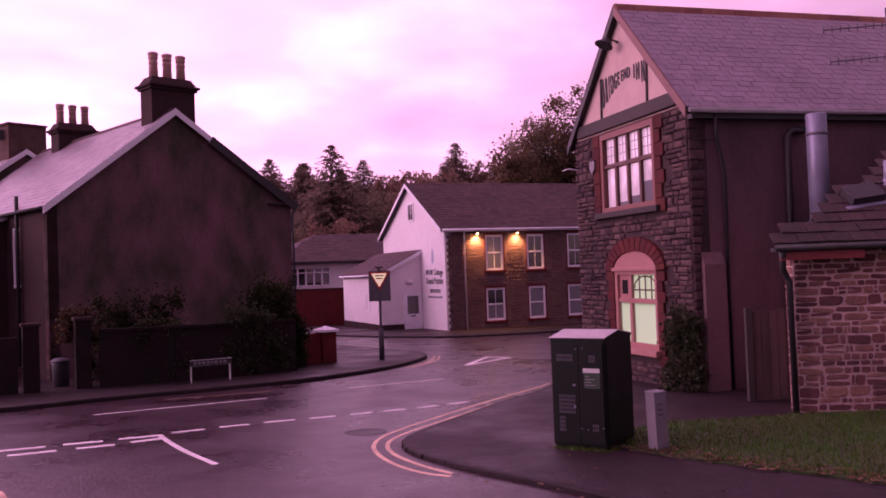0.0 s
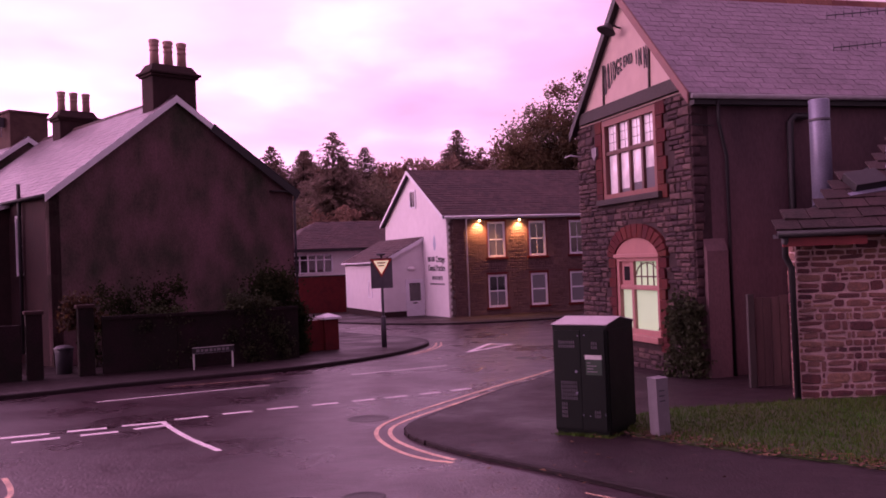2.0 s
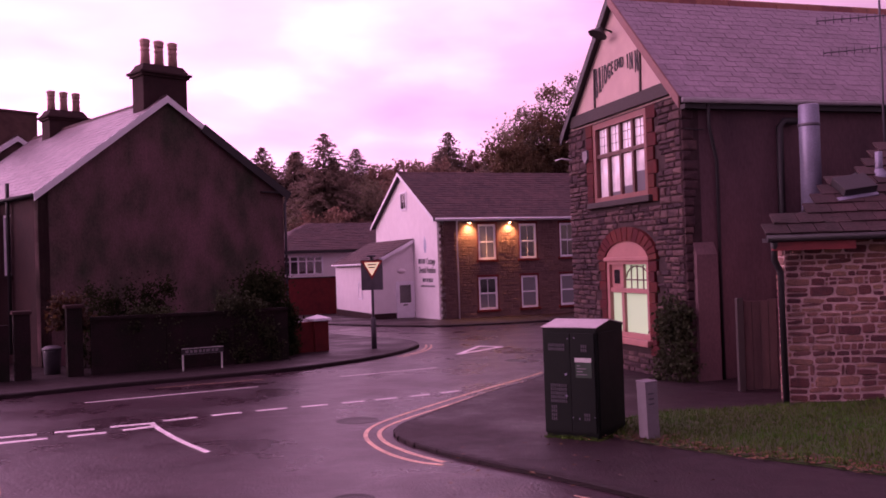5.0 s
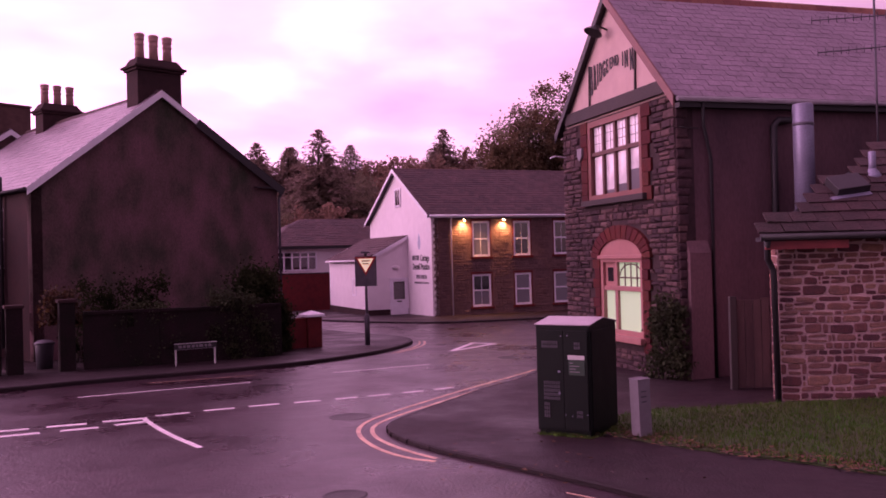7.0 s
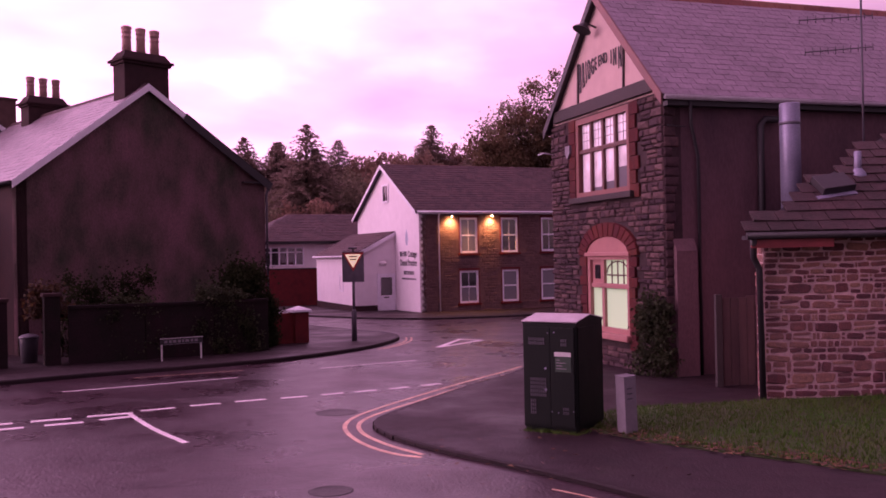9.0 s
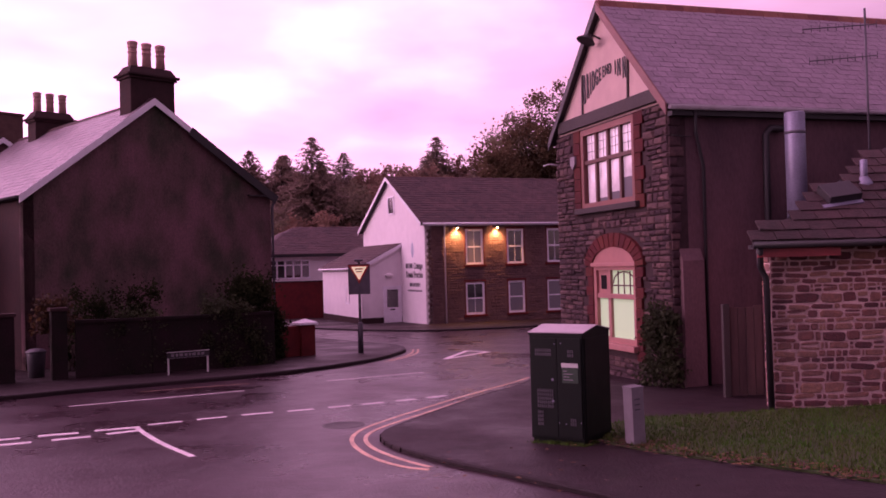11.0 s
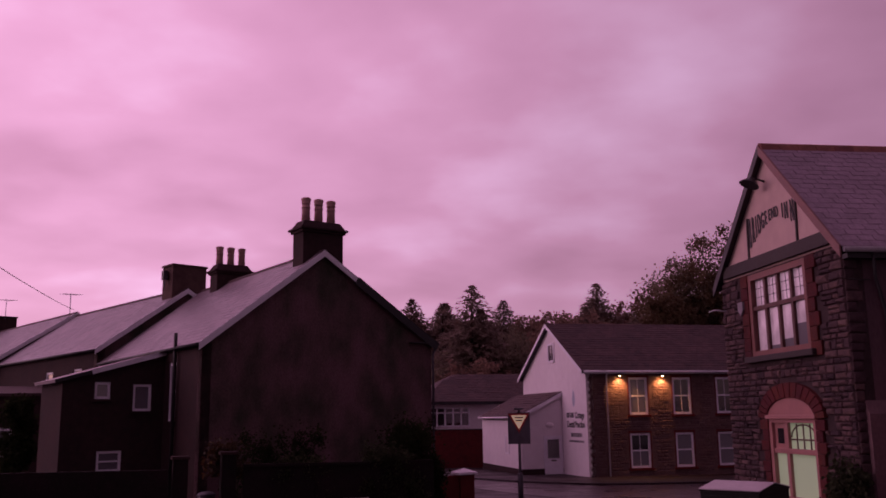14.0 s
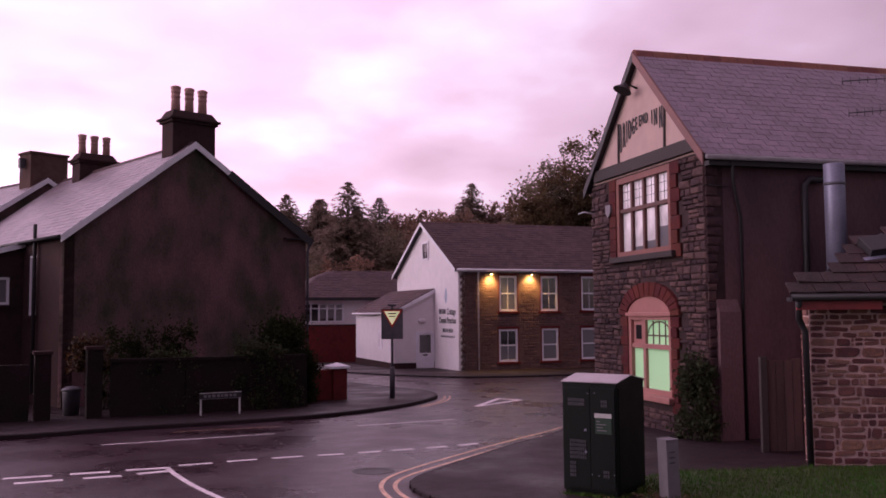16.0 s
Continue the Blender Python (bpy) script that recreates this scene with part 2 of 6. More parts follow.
FRAME_RED = make_mat("window_frame_red", (0.21, 0.078, 0.066), 0.55, 0.12, 6, 50, 0.2, tint=(0.15, 0.055, 0.048))
POT = make_mat("chimney_pot_clay", (0.50, 0.30, 0.27), 0.8, 0.3, 6, 30, 0.3, tint=(0.30, 0.17, 0.15))
BUTTRESS = make_mat("render_buttress", (0.165, 0.098, 0.108), 0.85, 0.3, 2, 24, 0.5, tint=(0.130, 0.080, 0.088), big=0.8, stretch=(1, 1, 0.5), spec=0.15)
CABINET_GREEN = make_mat("cabinet_green", (0.0065, 0.0095, 0.008), 0.55, 0.35, 3, 40, 0.1, tint=(0.004, 0.006, 0.005), spec=0.18)
CABINET_TOP = make_mat("cabinet_lid", (0.46, 0.40, 0.43), 0.45, 0.3, 4, 40, 0.1, tint=(0.30, 0.26, 0.28))
CONCRETE = make_mat("concrete_post", (0.24, 0.215, 0.245), 0.8, 0.2, 6, 60, 0.4, tint=(0.17, 0.15, 0.17))
STEEL = make_mat("galvanised_steel", (0.23, 0.225, 0.31), 0.45, 0.3, 3, 30, 0.15, metal=0.25, tint=(0.17, 0.16, 0.22))
GREY_METAL = make_mat("grey_painted_metal", (0.10, 0.09, 0.11), 0.5, 0.15, 5, 50, 0.1, metal=0.2)
GATE_WOOD = make_mat("gate_wood", (0.105, 0.066, 0.064), 0.85, 0.25, 5, 50, 0.4, tint=(0.055, 0.036, 0.037), stretch=(1, 1, 0.15), island=0.25, spec=0.15)
IVY = leafy(make_mat("ivy_leaf", (0.060, 0.066, 0.032), 0.7, 0.4, 4, 20, 0, tint=(0.032, 0.036, 0.019), island=0.4, spec=0.2))
SHRUB = leafy(make_mat("shrub_leaf", (0.034, 0.040, 0.016), 0.85, 0.3, 4, 30, 0, tint=(0.021, 0.025, 0.012), island=0.3, spec=0.1))
FERN_ORANGE = leafy(make_mat("autumn_leaf", (0.085, 0.038, 0.016), 0.7, 0.3, 4, 30, 0, tint=(0.040, 0.024, 0.012), island=0.4))
# hill foliage: distance haze is put into these three paler leaf colours
CONIFER_HAZED = leafy(make_mat("conifer_needles_hazed", (0.30, 0.225, 0.19), 0.9, 0.2, 0.5, 8, 0, tint=(0.22, 0.165, 0.14), island=0.12, big=0.08, spec=0.05))
WOOD_GREEN_HAZED = leafy(make_mat("wood_leaf_green_hazed", (0.235, 0.190, 0.135), 0.9, 0.2, 0.5, 8, 0, tint=(0.175, 0.140, 0.105), island=0.12, big=0.08, spec=0.05))
AUTUMN_HAZED = leafy(make_mat("autumn_foliage_hazed", (0.275, 0.165, 0.130), 0.9, 0.2, 0.5, 8, 0, tint=(0.205, 0.135, 0.105), island=0.14, big=0.08, spec=0.05))
TREE_BROWN = leafy(make_mat("tree_leaf_brown", (0.150, 0.092, 0.058), 0.9, 0.2, 0.6, 8, 0, tint=(0.105, 0.078, 0.046), island=0.2, big=0.1, spec=0.05))
BARK = make_mat("bark", (0.07, 0.05, 0.04), 0.9, 0.3, 4, 30, 0.6)
HILL = make_mat("hill_floor", (0.05, 0.038, 0.022), 0.95, 0.3, 0.3, 5, 0.5, big=0.05)
SIGN_RED = make_mat("sign_red", (0.42, 0.03, 0.03), 0.45, 0.1, 8, 40, 0)
SIGN_WHITE = make_mat("sign_white", (0.75, 0.72, 0.72), 0.4, 0.05, 8, 40, 0)
SIGN_BLACK = make_mat("sign_black", (0.02, 0.018, 0.02), 0.5, 0.1, 8, 40, 0)
LABEL_GREEN = make_mat("label_green", (0.026, 0.060, 0.036), 0.5, 0.2, 8, 40, 0)
CURTAIN = make_mat("curtain_pale", (0.50, 0.47, 0.50), 0.9, 0.1, 6, 40, 0.1, stretch=(6, 6, 0.4))
ROOM_SHADE = make_mat("room_shade", (0.03, 0.025, 0.03), 0.9, 0.2, 2, 20, 0)
GLASS = glass_mat("window_glass", (0.02, 0.018, 0.02))
GLASS_GREY = glass_mat("window_glass_curtained", (0.16, 0.15, 0.17), 0.12)
# pane with the bright sky's reflection put into its base colour
PANE_SKY = make_mat("pane_sky_white", (0.90, 0.85, 0.88), 0.2, 0.05, 3, 30, 0, coat=1.0)
FROSTED = glow_mat("frosted_glass_lit", (0.46, 0.70, 0.40), 0.22)
LAMP_GLOW = glow_mat("lamp_bulb", (1.0, 0.56, 0.18), 220.0)
SIGN_LIT = glow_mat("sign_face_lit", (1.0, 0.76, 0.50), 0.6)


# ---- building blocks ----
SLOPE = 0.015


def gz(x, y):
    """Height of the road: the junction falls gently away from the viewer."""
    return -SLOPE * y


def part(name, bm, material, parent, label="", kind=""):
    me = bpy.data.meshes.new(name)
    bm.to_mesh(me)
    bm.free()
    me.materials.append(material)
    ob = new(name, me)
    ob.parent = parent
    return tagged(ob, label=label, kind=kind)


def thing(name, m, label, category, group="", kind=""):
    ob = new(name)
    ob.matrix_world = m
    ob.empty_display_size = 0.2
    return tagged(ob, label, category, group, kind)


def solo(name, bm, material, label, category, group="", kind="", m=None):
    ob = part(name, bm, material, None)
    if m is not None:
        ob.matrix_world = m
    return tagged(ob, label, category, group, kind)


def box(x0, y0, z0, x1, y1, z1, bevel=0.0, bm=None):
    own = bm is None
    bm = bm or bmesh.new()
    c = bmesh.ops.create_cube(bm, size=1)["verts"]
    for v in c:
        v.co = Vector(((x0 + x1) / 2 + v.co.x * (x1 - x0), (y0 + y1) / 2 + v.co.y * (y1 - y0), (z0 + z1) / 2 + v.co.z * (z1 - z0)))
    if bevel and own:
        bmesh.ops.bevel(bm, geom=bm.edges[:], offset=bevel, segments=2, affect="EDGES", profile=0.6)
    return bm


def prism(pts, z0, z1, bm=None):
    """An upright block over a plan outline; z0, z1: numbers or functions of x, y."""
    bm = bm or bmesh.new()
    f0 = z0 if callable(z0) else (lambda x, y: z0)
    f1 = z1 if callable(z1) else (lambda x, y: z1)
    lo = [bm.verts.new((x, y, f0(x, y))) for x, y in pts]
    hi = [bm.verts.new((x, y, f1(x, y))) for x, y in pts]
    n = len(pts)
    top = bm.faces.new(hi)
    bot = bm.faces.new(lo[::-1])
    for i in range(n):
        bm.faces.new((lo[i], lo[(i + 1) % n], hi[(i + 1) % n], hi[i]))
    bmesh.ops.triangulate(bm, faces=[top, bot])
    bmesh.ops.recalc_face_normals(bm, faces=bm.faces[:])
    return bm


def slab(a, b, c, d, thick, bm=None):
    """A plate over four corners in space, thick downwards along its normal."""
    bm = bm or bmesh.new()
    P = [Vector(p) for p in (a, b, c, d)]
    n = (P[1] - P[0]).cross(P[3] - P[0]).normalized() * thick
    hi = [bm.verts.new(p) for p in P]
    lo = [bm.verts.new(p - n) for p in P]
    bm.faces.new(hi); bm.faces.new(lo[::-1])
    for i in range(4):
        bm.faces.new((lo[i], lo[(i + 1) % 4], hi[(i + 1) % 4], hi[i]))
    bmesh.ops.recalc_face_normals(bm, faces=bm.faces[:])
    return bm


def beam(p, q, w, h, bm=None, up=(0, 0, 1)):
    """A bar with a w x h section from p to q."""
    bm = bm or bmesh.new()
    p, q = Vector(p), Vector(q)
    d = (q - p).normalized()
    s = d.cross(Vector(up))
    s = s.normalized() if s.length > 1e-4 else Vector((1, 0, 0))
    u = s.cross(d).normalized()
    ring = [(-w / 2, -h / 2), (w / 2, -h / 2), (w / 2, h / 2), (-w / 2, h / 2)]
    A = [bm.verts.new(p + s * a + u * b) for a, b in ring]
    B = [bm.verts.new(q + s * a + u * b) for a, b in ring]
    bm.faces.new(A[::-1]); bm.faces.new(B)
    for i in range(4):
        bm.faces.new((A[i], A[(i + 1) % 4], B[(i + 1) % 4], B[i]))
    bmesh.ops.recalc_face_normals(bm, faces=bm.faces[:])
    return bm


def tube(points, r, sides=10, bm=None):
    """A pipe along points; r: a number or one for each point."""
    bm = bm or bmesh.new()
    P = [Vector(p) for p in points]
    R = r if isinstance(r, (list, tuple)) else [r] * len(P)
    rings = []
    for i, p in enumerate(P):
        d = (P[min(i + 1, len(P) - 1)] - P[max(i - 1, 0)]).normalized()
        a = d.cross(Vector((0, 0, 1)))
        a = a.normalized() if a.length > 1e-3 else Vector((1, 0, 0))
        b = d.cross(a).normalized()
        rings.append([bm.verts.new(p + (a * math.cos(k * math.tau / sides) + b * math.sin(k * math.tau / sides)) * R[i]) for k in range(sides)])
    for u, v in zip(rings, rings[1:]):
        for k in range(sides):
            f = bm.faces.new((u[k], u[(k + 1) % sides], v[(k + 1) % sides], v[k]))
            f.smooth = True
    bm.faces.new(rings[0]); bm.faces.new(rings[-1])
    bmesh.ops.recalc_face_normals(bm, faces=bm.faces[:])
    return bm


def lathe(profile, sides=16, bm=None):
    """A turned shape: (radius, height) pairs from the bottom up."""
    bm = bm or bmesh.new()
    rings = [[bm.verts.new((r * math.cos(k * math.tau / sides), r * math.sin(k * math.tau / sides), z)) for k in range(sides)] for r, z in profile]
    for u, v in zip(rings, rings[1:]):
        for k in range(sides):
            f = bm.faces.new((u[k], u[(k + 1) % sides], v[(k + 1) % sides], v[k]))
            f.smooth = True
    bm.faces.new(rings[0][::-1]); bm.faces.new(rings[-1])
    return bm


def wall_with_holes(length, height, thick, holes, z0=0.0, top=None):
    """An upright wall along local x, its outer face at y=0 and its body behind (towards +y). holes: (x0, z0, x1, z1).
    top: a function of x that lowers the wall's upper edge (a gable)."""
    bm = bmesh.new()
    xs = sorted({0.0, length, *[h[0] for h in holes], *[h[2] for h in holes]})
    zs = sorted({z0, height, *[h[1] for h in holes], *[h[3] for h in holes]})
    for i in range(len(xs) - 1):
        for j in range(len(zs) - 1):
            cx, cz = (xs[i] + xs[i + 1]) / 2, (zs[j] + zs[j + 1]) / 2
            if any(h[0] < cx < h[2] and h[1] < cz < h[3] for h in holes):
                continue
            box(xs[i], 0, zs[j], xs[i + 1], thick, zs[j + 1], bm=bm)
    bmesh.ops.remove_doubles(bm, verts=bm.verts[:], dist=1e-4)
    return bm


def gable_poly(pts, thick, bm=None):
    """A plate standing in the local xz plane: outline pts (x, z), outer face at y=0, body towards +y."""
    bm = bm or bmesh.new()
    A = [bm.verts.new((x, 0, z)) for x, z in pts]
    B = [bm.verts.new((x, thick, z)) for x, z in pts]
    f, g = bm.faces.new(A), bm.faces.new(B[::-1])
    n = len(pts)
    for i in range(n):
        bm.faces.new((A[i], A[(i + 1) % n], B[(i + 1) % n], B[i]))
    bmesh.ops.triangulate(bm, faces=[f, g])
    bmesh.ops.recalc_face_normals(bm, faces=bm.faces[:])
    return bm


def move(bm, m):
    bmesh.ops.transform(bm, matrix=m, verts=bm.verts[:])
    return bm


def piece_mesh(name, material, kind, seed):
    """One unit piece (1 x 1 x 1). kind stone: rough-faced block with its face at y=-1; slate: thin plate; kerb: rounded block."""
    rnd = random.Random(seed)
    bm = bmesh.new()
    if kind == "rubble":
        n = 12
        base = []
        for i in range(n):
            a = (i + 0.5) * math.tau / n + rnd.uniform(-0.12, 0.12)
            cx, cy = math.cos(a), math.sin(a)
            r = 0.5 * min(1.30, 1 / max(abs(cx), abs(cy))) * rnd.uniform(0.92, 1.02)
            base.append((0.5 + cx * r, 0.5 + cy * r))
        rings = [[bm.verts.new((x, d, z)) for x, z in [(0.5 + (p - 0.5) * s, 0.5 + (q - 0.5) * s) for p, q in base]] for d, s in ((0.2, 1.0), (-0.6, 0.98), (-1.0, 0.82))]
        for u, v in zip(rings, rings[1:]):
            for k in range(n):
                bm.faces.new((u[k], u[(k + 1) % n], v[(k + 1) % n], v[k]))
        bm.faces.new(rings[2])
    elif kind == "stone":
        j = lambda a: rnd.uniform(-a, a)
        back = [(0, 0, 0), (1, 0, 0), (1, 0, 1), (0, 0, 1)]
        mid = [(0.02 + j(0.03), -0.55, 0.04 + j(0.05)), (0.98 + j(0.03), -0.55, 0.04 + j(0.05)), (0.98 + j(0.03), -0.55, 0.96 + j(0.05)), (0.02 + j(0.03), -0.55, 0.96 + j(0.05))]
        fr = [(0.10 + j(0.06), -0.9 + j(0.25), 0.18 + j(0.1)), (0.90 + j(0.06), -0.9 + j(0.25), 0.18 + j(0.1)), (0.90 + j(0.06), -0.9 + j(0.25), 0.82 + j(0.1)), (0.10 + j(0.06), -0.9 + j(0.25), 0.82 + j(0.1))]
        rings = [[bm.verts.new(p) for p in r] for r in (back, mid, fr)]
        for u, v in zip(rings, rings[1:]):
            for k in range(4):
                bm.faces.new((u[k], u[(k + 1) % 4], v[(k + 1) % 4], v[k]))
        c = bm.verts.new((0.5 + j(0.15), -1.05 + j(0.15), 0.5 + j(0.15)))
        for k in range(4):
            bm.faces.new((rings[2][k], rings[2][(k + 1) % 4], c))
    elif kind == "slate":
        j = lambda a: rnd.uniform(-a, a)
        lo = [(0.01, 0, 0.25), (0.99, 0, 0.25), (0.99, 1.12, 0), (0.01, 1.12, 0)]
        hi = [(0.01, j(0.03), 1.25 + j(0.2)), (0.99, j(0.03), 1.25 + j(0.2)), (0.99, 1.12, 0.6), (0.01, 1.12, 0.6)]
        a = [bm.verts.new(p) for p in lo]; b = [bm.verts.new(p) for p in hi]
        bm.faces.new(b); bm.faces.new(a[::-1])
        for k in range(4):
            bm.faces.new((a[k], a[(k + 1) % 4], b[(k + 1) % 4], b[k]))
    else:
        box(0, 0, 0, 1, 1, 1, bm=bm)
        bmesh.ops.bevel(bm, geom=[e for e in bm.edges if all(v.co.z > 0.9 for v in e.verts) and abs(e.verts[0].co.x - e.verts[1].co.x) > 0.5], offset=0.12, segments=1, affect="EDGES")
    bmesh.ops.recalc_face_normals(bm, faces=bm.faces[:])
    me = bpy.data.meshes.new(name)
    bm.to_mesh(me)
    bm.free()
    me.materials.append(material)
    return me


def lay_pieces(name, parent, material, kind, places, near, limit=290):
    """Lay unit pieces at local matrices: those nearest to the local point near as objects of their own, the rest joined."""
    meshes = [piece_mesh(name, material, kind, s) for s in range(6)]
    near = Vector(near)
    order = sorted(range(len(places)), key=lambda i: (places[i].translation - near).length)
    rest_v, rest_f = [], []
    for rank, i in enumerate(order):
        me = meshes[i % 6]
        if rank < limit:
            ob = new(name, me)
            ob.parent = parent
            ob.matrix_local = places[i]
        else:
            off = len(rest_v)
            rest_v.extend(tuple(places[i] @ v.co) for v in me.vertices)
            rest_f.extend([tuple(off + k for k in p.vertices) for p in me.polygons])
    if rest_f:
        me = bpy.data.meshes.new(name + "_field")
        me.from_pydata(rest_v, [], rest_f)
        me.materials.append(material)
        ob = new(name + "_field", me)
        ob.parent = parent
        tagged(ob, kind="stuff")


def stone_places(length, z0, z1, frame_m, w, h, depth, skip, seed, g=0.012, wild=1.0):
    """Courses of stones on a wall face: local x along, z up, face towards -y. skip(x0, z0, x1, z1): True where none goes."""
    rnd = random.Random(seed)
    out = []
    z = z0
    while z < z1 - 0.03:
        hh = min(h * rnd.uniform(1 - 0.3 * wild, 1 + 0.4 * wild), z1 - z)
        x = 0.0
        while x < length - 0.03:
            ww = min(w * rnd.uniform(1 - 0.45 * wild, 1 + 0.6 * wild), length - x)
            if length - x - ww < 0.08:
                ww = length - x
            cells = [(z, hh)]
            if hh > h * 1.05 and rnd.random() < 0.4:
                k = rnd.uniform(0.4, 0.6)
                cells = [(z, hh * k), (z + hh * k, hh * (1 - k))]
            for cz, ch in cells:
                if not skip(x, cz, x + ww, cz + ch):
                    out.append(frame_m @ Matrix.Translation((x + g, 0, cz + g)) @ pose(0, 0, 0, 0, rnd.uniform(-1.5, 1.5) * wild ** 2, 0)
                               @ Matrix.Diagonal((max(0.03, ww - 2 * g), depth * rnd.uniform(0.6, 1.3), max(0.03, ch - 2 * g), 1)))
            x += ww
        z += hh
    return out


def slate_places(corner, along, up, length, run, w, e, thick, seed, inside=None):
    """Courses of slates on a slope: corner: lower start, along and up: unit vectors in the slope."""
    rnd = random.Random(seed)
    a, u = Vector(along).normalized(), Vector(up).normalized()
    n = a.cross(u).normalized()
    if n.z < 0:
        n = -n
    out = []
    k = 0
    y = 0.0
    while y < run - 0.02:
        x = -(w / 2 if k % 2 else 0.0)
        while x < length - 0.02:
            x0, x1 = max(x, 0.0), min(x + w, length)
            c = Vector(corner) + a * x0 + u * y + n * 0.004
            mid = (x0 + x1) / 2
            if x1 - x0 > 0.04 and (inside is None or inside(mid, y + e / 2)):
                lift = rnd.uniform(0.9, 1.25)
                m = Matrix((a, u, n)).transposed().to_4x4()
                m.translation = c
                out.append(m @ Matrix.Diagonal((x1 - x0 - 0.004, min(e, run - y), thick * lift, 1)))
            x += w
        y += e
        k += 1
    return out


def window_parts(parent, x0, z0, x1, z1, frame_mat, glass, style="sash", cols=2, y=0.0, name="window", bar=0.055, glass2=None):
    """A window in a hole of a wall along local x whose face is at y: frame, bars and panes, each a part under the window."""
    ob = new(name)
    ob.parent = parent
    ob.matrix_local = Matrix.Translation((x0, y, z0))
    W, H = x1 - x0, z1 - z0
    fr = bmesh.new()
    t = bar * 1.5
    for a in ((0, 0.03, 0, t, 0.12, H), (W - t, 0.03, 0, W, 0.12, H), (t, 0.03, 0, W - t, 0.12, t), (t, 0.03, H - t, W - t, 0.12, H)):
        box(*a, bm=fr)
    part("window_frame", fr, frame_mat, ob)
    rows = [(t, H * 0.52 if style == "sash" else H - t)]
    if style == "sash":
        rows = [(t, H * 0.5 - bar / 2), (H * 0.5 + bar / 2, H - t)]
        part("rail", box(t, 0.045, H * 0.5 - bar / 2, W - t, 0.11, H * 0.5 + bar / 2), frame_mat, ob)
    for r, (a, b) in enumerate(rows):
        cw = (W - 2 * t) / cols
        for c in range(cols):
            g = glass2 if (glass2 and r == 0) else glass
            part("pane", box(t + c * cw + (0.012 if c else 0), 0.075, a, t + (c + 1) * cw - (0.012 if c < cols - 1 else 0), 0.085, b), g, ob)
            if c:
                part("glazing_bar", box(t + c * cw - 0.012, 0.055, a, t + c * cw + 0.012, 0.1, b), frame_mat, ob)
    return ob


def leaf_cloud(count, size, where, seed, droop=0.3, bm=None):
    """Many small bent leaves; where(rnd): a place."""
    rnd = random.Random(seed)
    V, F = [], []
    for _ in range(count):
        p = Vector(where(rnd))
        s = size * rnd.uniform(0.6, 1.5)
        d = Vector((rnd.uniform(-1, 1), rnd.uniform(-1, 1), rnd.uniform(-1, 1) - droop)).normalized()
        q = d.cross(Vector((rnd.uniform(-1, 1), rnd.uniform(-1, 1), rnd.uniform(-1, 1)))).normalized() * s * 0.42
        n = d.cross(q).normalized() * s * 0.12
        o = len(V)
        V += [tuple(p), tuple(p + d * s * 0.5 + q + n), tuple(p + d * s), tuple(p + d * s * 0.5 - q + n)]
        F += [(o, o + 1, o + 2), (o, o + 2, o + 3)]
    return V, F


def raw_part(name, V, F, material, parent, label="", kind=""):
    me = bpy.data.meshes.new(name)
    me.from_pydata(V, [], F)
    me.materials.append(material)
    ob = new(name, me)
    ob.parent = parent
    return tagged(ob, label=label, kind=kind)


def along_path(pts, step):
    """Points every step metres along a bent line, with the direction there."""
    P = [Vector((*p, 0)) for p in pts]
    out, left = [], 0.0
    for a, b in zip(P, P[1:]):
        d = (b - a)
        L = d.length
        s = left
        while s < L:
            out.append((a + d * (s / L), d / L))
            s += step
        left = s - L
    return out


def smooth_path(pts, n=3):
    """Rounds off a bent line by cutting its corners."""
    P = [Vector(p) for p in pts]
    for _ in range(n):
        Q = [P[0]]
        for a, b in zip(P, P[1:]):
            Q += [a * 0.75 + b * 0.25, a * 0.25 + b * 0.75]
        Q.append(P[-1])
        P = Q
    return [tuple(p) for p in P]


def ribbon(pts, width, up, bm=None):
    """A painted line along a path on the road."""
    bm = bm or bmesh.new()
    P = [Vector(p) for p in pts]
    prev = None
    for i, p in enumerate(P):
        d = (P[min(i + 1, len(P) - 1)] - P[max(i - 1, 0)]).normalized()
        s = Vector((-d.y, d.x)) * width / 2
        a, b = p + s, p - s
        row = [bm.verts.new((q.x, q.y, gz(q.x, q.y) + up)) for q in (a, b)]
        row += [bm.verts.new((q.x, q.y, gz(q.x, q.y) - 0.01)) for q in (a, b)]
        if prev:
            bm.faces.new((prev[0], prev[1], row[1], row[0]))
            bm.faces.new((prev[0], row[0], row[2], prev[2]))
            bm.faces.new((prev[1], prev[3], row[3], row[1]))
        prev = row
    bmesh.ops.recalc_face_normals(bm, faces=bm.faces[:])
    return bm


# ---- ground, road, pavements ----
def build_ground():
    bm = bmesh.new()
    xs = [-900, -300, -120, -60, -30, -15, 0, 15, 30, 60, 120, 300, 900]
    ys = [-600, -200, -60, -20, 0, 10, 20, 30, 40, 60, 100, 200, 500, 1500]
    g = [[bm.verts.new((x, y, gz(x, y))) for x in xs] for y in ys]
    for j in range(len(ys) - 1):
        for i in range(len(xs) - 1):
            bm.faces.new((g[j][i], g[j][i + 1], g[j + 1][i + 1], g[j + 1][i]))
    solo("road", bm, ASPHALT, "wet dark tarmac road junction with worn patches", "road", kind="structure")


build_ground()

